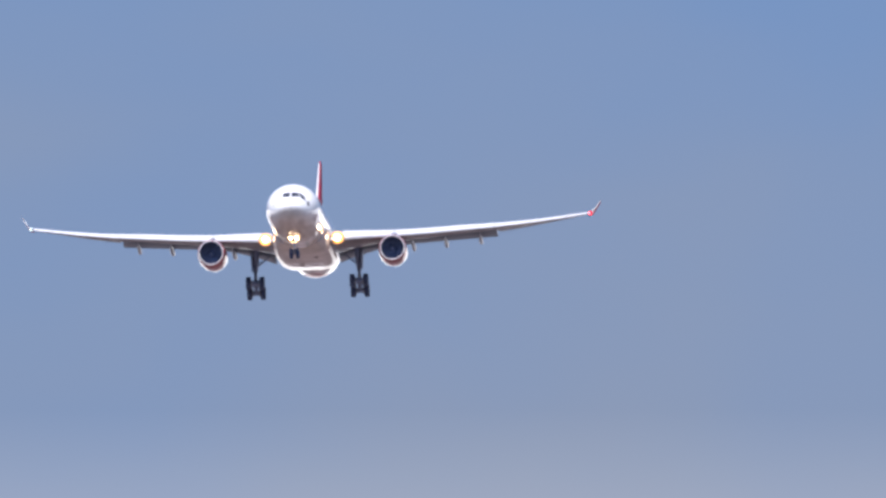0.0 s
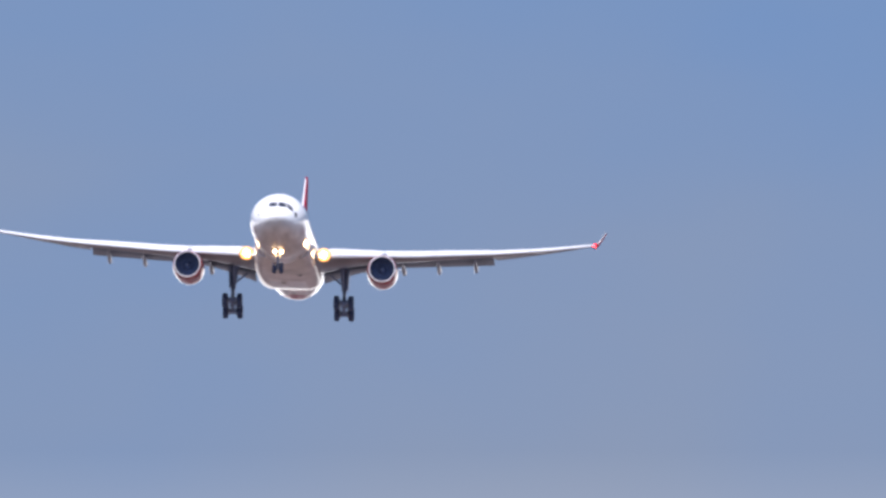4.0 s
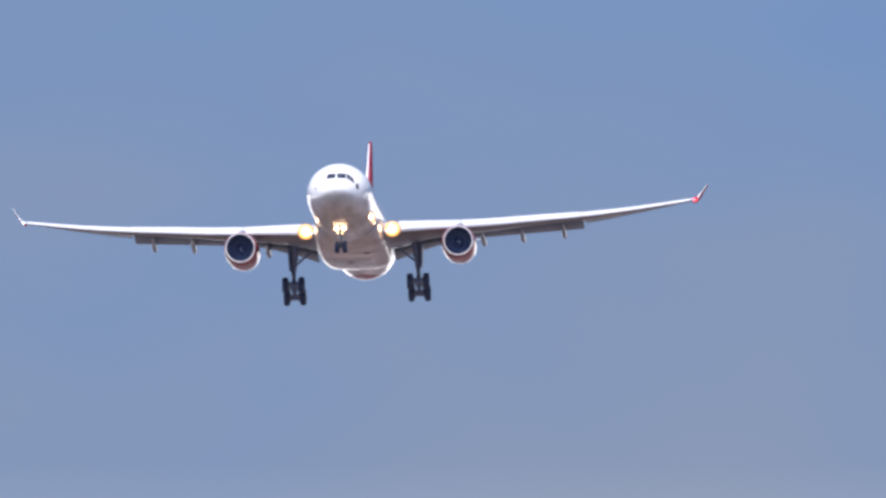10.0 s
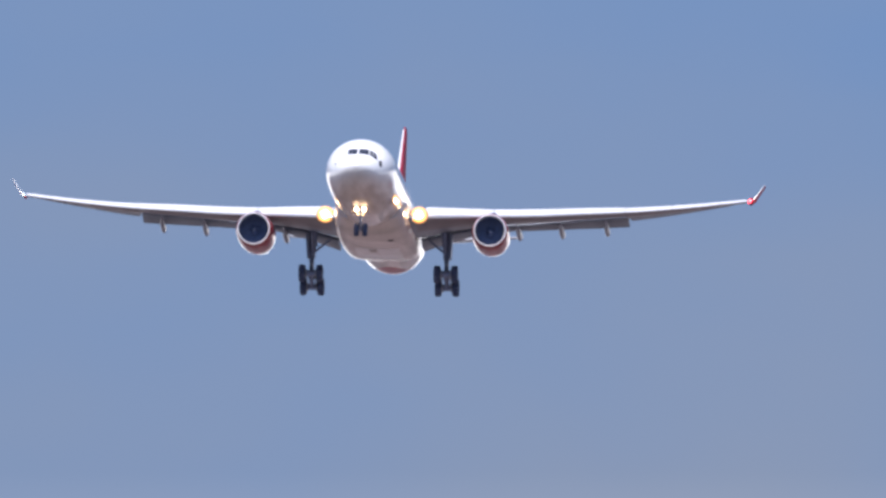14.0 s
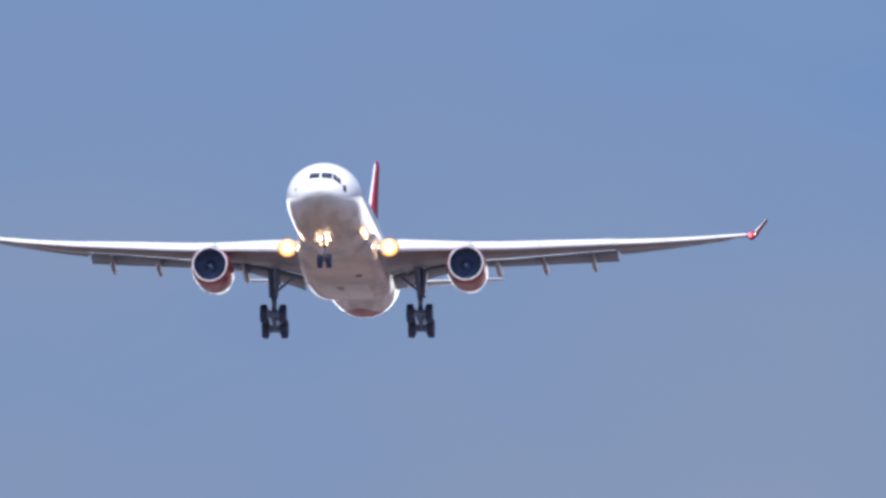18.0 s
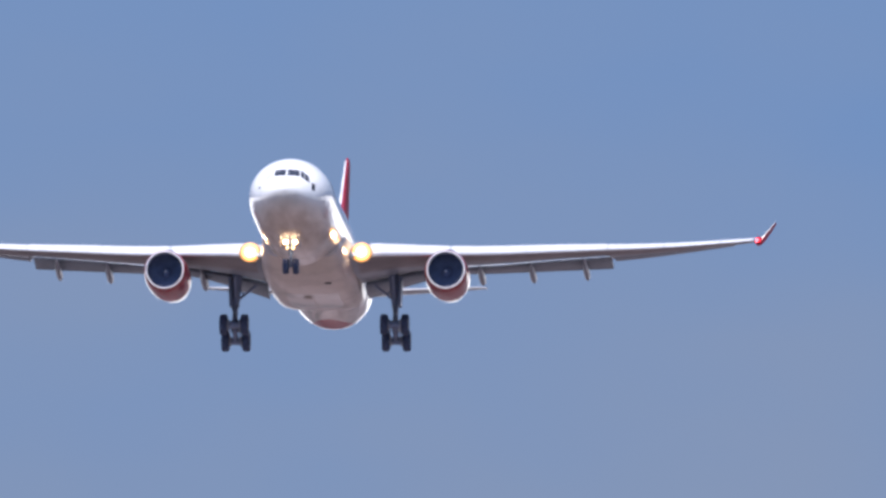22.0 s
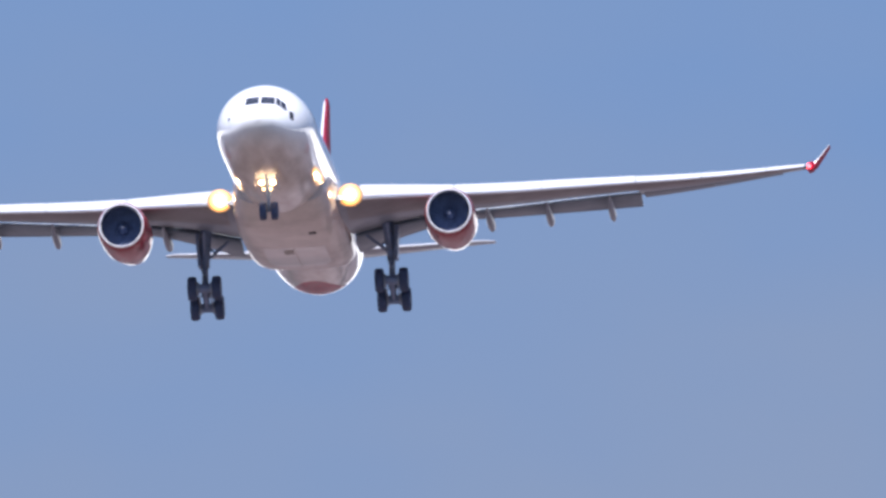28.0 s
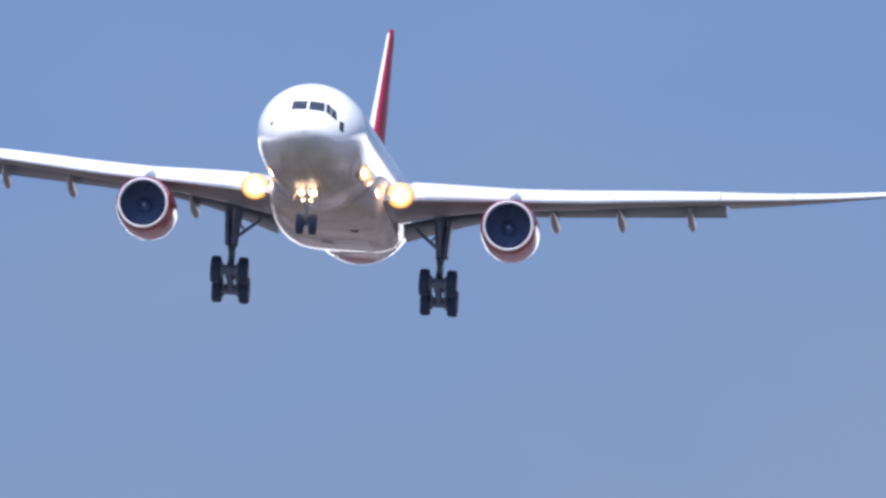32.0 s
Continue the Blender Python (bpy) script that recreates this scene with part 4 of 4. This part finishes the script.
def build_bird(label):
    """A small swift: head towards local -X, about 0.3 m across the wings."""
    root = new("swift")
    tagged(root, label, "bird", "swifts")
    bm = bmesh.new()
    prof = [(-0.075, 0.002, 0.0), (-0.068, 0.009, 0), (-0.055, 0.014, 0.001), (-0.04, 0.015, 0.001), (-0.02, 0.019, 0), (0.005, 0.020, -0.001), (0.03, 0.015, 0), (0.05, 0.009, 0.001), (0.07, 0.004, 0.002)]
    rs = [[Vector((x, r * math.cos(a), z + r * 0.9 * math.sin(a))) for a in [2 * math.pi * i / 12 for i in range(12)]] for x, r, z in prof]
    loft(bm, rs, mat=lambda i, j, f: 1 if (2 <= i <= 5 and f.calc_center_median().z < -0.004) else 0)
    body = part("body", bm, [FEATHER, FEATHER_PALE], root, "slim dark body with a pale belly")
    wings = []
    for side in (-1, 1):
        bm = bmesh.new()
        rs = []
        for k in range(9):
            f = k / 8
            y = 0.012 + 0.145 * f
            lead = -0.030 - 0.020 * math.sin(f * 1.7) + 0.085 * f ** 2.2
            ch = 0.050 * (1 - f) ** 0.55 + 0.004
            t = 0.003 * (1 - f) + 0.0008
            z = 0.006 + 0.010 * math.sin(f * 2.2)
            rs.append([Vector((lead, side * y, z)), Vector((lead + ch * 0.3, side * y, z + t)), Vector((lead + ch, side * y, z - 0.001)), Vector((lead + ch * 0.3, side * y, z - t * 0.3))])
        loft(bm, rs)
        wings.append((part("wing", bm, FEATHER, root, "dark sickle wing"), side))
    bm = bmesh.new()
    for side in (-1, 1):
        rs = []
        for x, y, w in ((0.045, 0.002, 0.006), (0.075, 0.004, 0.006), (0.10, 0.006, 0.004), (0.118, 0.008, 0.001)):
            rs.append([Vector((x, side * y - w, 0.001)), Vector((x, side * y, 0.003)), Vector((x, side * y + w, 0.001)), Vector((x, side * y, 0.0))])
        loft(bm, rs)
    part("tail", bm, FEATHER, root, "long dark forked tail")
    return root, wings


AIRLINER, STROBES, BEACON_HEAD, TIPS = build_airliner()
BIRD_A, WINGS_A = build_bird("dark swift with pale belly gliding past on sickle wings")
BIRD_B, WINGS_B = build_bird("dark swift beating its wings low across the sky")


# ---- what moves ----
def motions():
    walk(AIRLINER, [
    (0, pose(-20.000, 4021.80, 208.781, -3.357, -1.573, -3.071)),
    (0.5, pose(-20.000, 3985.66, 207.311, -3.322, -1.721, -2.962)),
    (1, pose(-20.000, 3951.16, 205.841, -3.372, -1.446, -2.825)),
    (1.5, pose(-20.000, 3918.09, 204.371, -3.582, -0.477, -2.751)),
    (2, pose(-20.000, 3884.90, 202.901, -3.786, 0.239, -2.747)),
    (2.5, pose(-20.000, 3851.42, 201.431, -3.976, 0.504, -2.742)),
    (3, pose(-20.000, 3817.49, 199.961, -3.975, 0.988, -2.629)),
    (3.5, pose(-20.000, 3782.48, 198.492, -4.054, 1.555, -2.512)),
    (5.5, pose(-20.000, 3642.66, 192.611, -4.431, 1.718, -2.448)),
    (6, pose(-20.000, 3609.99, 191.141, -4.549, 1.782, -2.444)),
    (6.5, pose(-20.000, 3577.55, 189.671, -4.564, 1.648, -2.482)),
    (7, pose(-20.000, 3544.80, 188.201, -4.491, 0.927, -2.528)),
    (7.5, pose(-20.000, 3511.70, 186.731, -4.390, 0.261, -2.571)),
    (8, pose(-20.000, 3478.91, 185.261, -4.393, -0.306, -2.704)),
    (8.5, pose(-20.000, 3446.42, 183.791, -4.345, -0.593, -2.816)),
    (9, pose(-20.000, 3413.95, 182.321, -4.222, -0.839, -2.908)),
    (9.5, pose(-20.000, 3380.47, 180.851, -3.912, -1.144, -2.931)),
    (10, pose(-20.000, 3347.34, 179.381, -3.762, -1.785, -2.913)),
    (10.5, pose(-20.000, 3313.31, 177.910, -3.698, -2.394, -2.871)),
    (11, pose(-20.000, 3279.32, 176.440, -3.694, -2.371, -2.839)),
    (11.5, pose(-20.000, 3246.05, 174.970, -3.781, -1.491, -2.819)),
    (12, pose(-20.000, 3214.79, 173.500, -3.702, -0.771, -2.947)),
    (12.5, pose(-20.000, 3183.70, 172.031, -3.706, -0.467, -3.151)),
    (13, pose(-20.000, 3152.81, 170.560, -4.044, -0.580, -3.232)),
    (13.5, pose(-20.000, 3121.73, 169.090, -4.453, -0.031, -3.355)),
    (14, pose(-20.000, 3089.80, 167.620, -4.794, 0.716, -3.463)),
    (14.5, pose(-20.000, 3057.42, 166.150, -5.007, 0.967, -3.611)),
    (16.5, pose(-20.000, 2936.08, 160.270, -5.622, -0.272, -3.940)),
    (17, pose(-20.000, 2906.78, 158.800, -5.602, -0.690, -3.900)),
    (17.5, pose(-20.000, 2877.88, 157.330, -5.662, -0.603, -3.867)),
    (18, pose(-20.000, 2848.68, 155.860, -5.703, -0.045, -3.929)),
    (18.5, pose(-20.000, 2818.78, 154.391, -5.725, 0.577, -3.979)),
    (19, pose(-20.000, 2788.62, 152.921, -5.674, 0.582, -3.961)),
    (19.5, pose(-20.000, 2757.97, 151.451, -5.578, 0.584, -4.046)),
    (20, pose(-20.000, 2726.55, 149.981, -5.611, 1.161, -4.065)),
    (20.5, pose(-20.000, 2693.37, 148.511, -5.665, 1.533, -4.087)),
    (21, pose(-20.000, 2660.02, 147.041, -5.741, 1.322, -4.085)),
    (21.5, pose(-20.000, 2627.83, 145.571, -5.791, 0.669, -3.981)),
    (22, pose(-20.000, 2596.85, 144.101, -5.742, 0.172, -3.799)),
    (22.5, pose(-20.000, 2566.39, 142.631, -5.674, -0.341, -3.597)),
    (23, pose(-20.000, 2535.42, 141.160, -5.677, -0.455, -3.471)),
    (23.5, pose(-20.000, 2504.70, 139.690, -5.855, -0.220, -3.395)),
    (24, pose(-20.000, 2474.98, 138.220, -6.094, -0.027, -3.277)),
    (24.5, pose(-20.000, 2445.55, 136.750, -6.391, 0.156, -3.284)),
    (25, pose(-20.000, 2415.54, 135.280, -6.540, 0.220, -3.316)),
    (25.5, pose(-20.000, 2384.20, 133.811, -6.597, -0.075, -3.370)),
    (27.5, pose(-20.000, 2257.83, 127.931, -6.708, -2.261, -3.536)),
    (28, pose(-20.000, 2226.30, 126.461, -6.520, -2.389, -3.627)),
    (28.5, pose(-20.000, 2195.30, 124.991, -6.202, -2.057, -3.648)),
    (29, pose(-20.000, 2165.24, 123.521, -5.816, -1.267, -3.718)),
    (29.5, pose(-20.000, 2135.05, 122.051, -5.321, -0.143, -3.815)),
    (30, pose(-20.000, 2104.05, 120.581, -4.644, 1.079, -3.766)),
    (30.5, pose(-20.000, 2072.44, 119.111, -3.860, 2.574, -3.670)),
    (31, pose(-20.000, 2042.56, 117.641, -3.172, 3.394, -3.624)),
    (31.5, pose(-20.000, 2016.50, 116.171, -2.724, 3.970, -3.584)),
    (32, pose(-20.000, 1994.65, 114.701, -2.457, 3.820, -3.427)),
    ])
    # the outer wing panels flex about their inner ends: degrees upwards
    port = ((0, -0.3), (2, -0.5), (3.5, -0.2), (5.5, 0.45), (7.5, 0.55), (9.5, 0.3), (11.5, -0.2), (14.5, 0.0), (17, -1.6), (20, -1.45), (25, -1.75), (28, -1.65), (30.5, -1.85), (32, -2.0))
    starboard = ((0, 0.0), (2, -0.5), (7.5, 0.0), (11.5, -0.3), (14.5, 0.0), (17, -0.3), (32, -0.6))
    for ob, side in TIPS:
        hinge = Vector((side * 19.42, LE(19.42) - S0, ZLE(19.42)))
        walk(ob, [(t, Matrix.Translation(hinge) @ pose(0, 0, 0, 0, -side * a, 0) @ Matrix.Translation(-hinge)) for t, a in (port if side > 0 else starboard)])
    for ob, c in STROBES:
        at = Matrix.Translation(c)
        walk(ob, [(t, at @ pose(0, 0, 0, 0, 0, a)) for t, a in ((0, 160), (10.9, 160), (10.933, 80), (10.967, 0), (11.033, 0), (11.067, 80), (11.1, 160), (32, 160))])
    ob, c = BEACON_HEAD
    at = Matrix.Translation(c)
    rows = [(0, -88)]
    for t in (2.8, 21.4, 22.5):
        rows += [(t - 0.067, -88), (t - 0.033, 0), (t + 0.033, 0), (t + 0.067, -88)]
    walk(ob, [(t, at @ pose(0, 0, 0, a, 0, 0)) for t, a in rows + [(32, -88)]])
    walk(BIRD_A, [
    (0, pose(114.881, 234.588, 19.178, 25, 0, 0)),
    (15.8, pose(19.425, 234.588, 16.323, 25, 0, 0)),
    (18.8, pose(1.301, 234.588, 15.781, 25, 0, 0)),
    (18.9, pose(0.697, 234.596, 15.600, -12, 0, 4)),
    (19, pose(0.052, 234.598, 15.521, -31, 0, 15)),
    (19.1, pose(-0.596, 234.599, 15.442, -4, 0, 4)),
    (19.2, pose(-1.240, 234.607, 15.254, 5, 0, 0)),
    (19.3, pose(-1.892, 234.618, 15.018, 60, 0, 0)),
    (19.4, pose(-2.591, 234.629, 14.759, 60, 0, 0)),
    (19.5, pose(-3.279, 234.641, 14.492, 20, 0, 0)),
    (22.5, pose(-23.942, 234.641, 13.693, 20, 0, 0)),
    (32, pose(-89.372, 234.641, 11.164, 20, 0, 0)),
    ])
    walk(BIRD_B, [
    (0, pose(178.292, 249.714, 7.000, 0, 0, 0)),
    (16.5, pose(26.927, 249.714, 11.000, 0, 0, 0)),
    (19.5, pose(-0.594, 249.714, 13.746, 0, 0, 0)),
    (19.6, pose(-1.512, 249.705, 13.845, 30, 0, 0)),
    (19.7, pose(-2.269, 249.696, 13.967, 20, 0, 0)),
    (19.8, pose(-3.100, 249.695, 13.921, 0, 0, 0)),
    (22.8, pose(-28.013, 249.695, 13.786, 0, 0, 0)),
    (32, pose(-104.413, 249.695, 13.369, 0, 0, 0)),
    ])
    beat_a = ((0, 10), (18.7, 20), (18.8, 40), (18.9, 15), (19.0, 1), (19.1, 48), (19.2, -8), (19.3, 5), (19.4, 5), (19.5, 25), (19.6, 10), (32, 10))
    beat_b = ((0, 10), (18.7, 30), (18.8, 50), (18.9, 10), (19.0, 38), (19.1, 50), (19.2, -5), (19.3, 5), (19.4, 5), (19.5, 35), (19.6, 45), (19.7, 40), (19.8, -5), (19.9, 20), (32, 10))
    for wings, beat in ((WINGS_A, beat_a), (WINGS_B, beat_b)):
        for ob, side in wings:
            walk(ob, [(t, pose(0, 0, 0, side * a, 0, 0)) for t, a in beat])


motions()
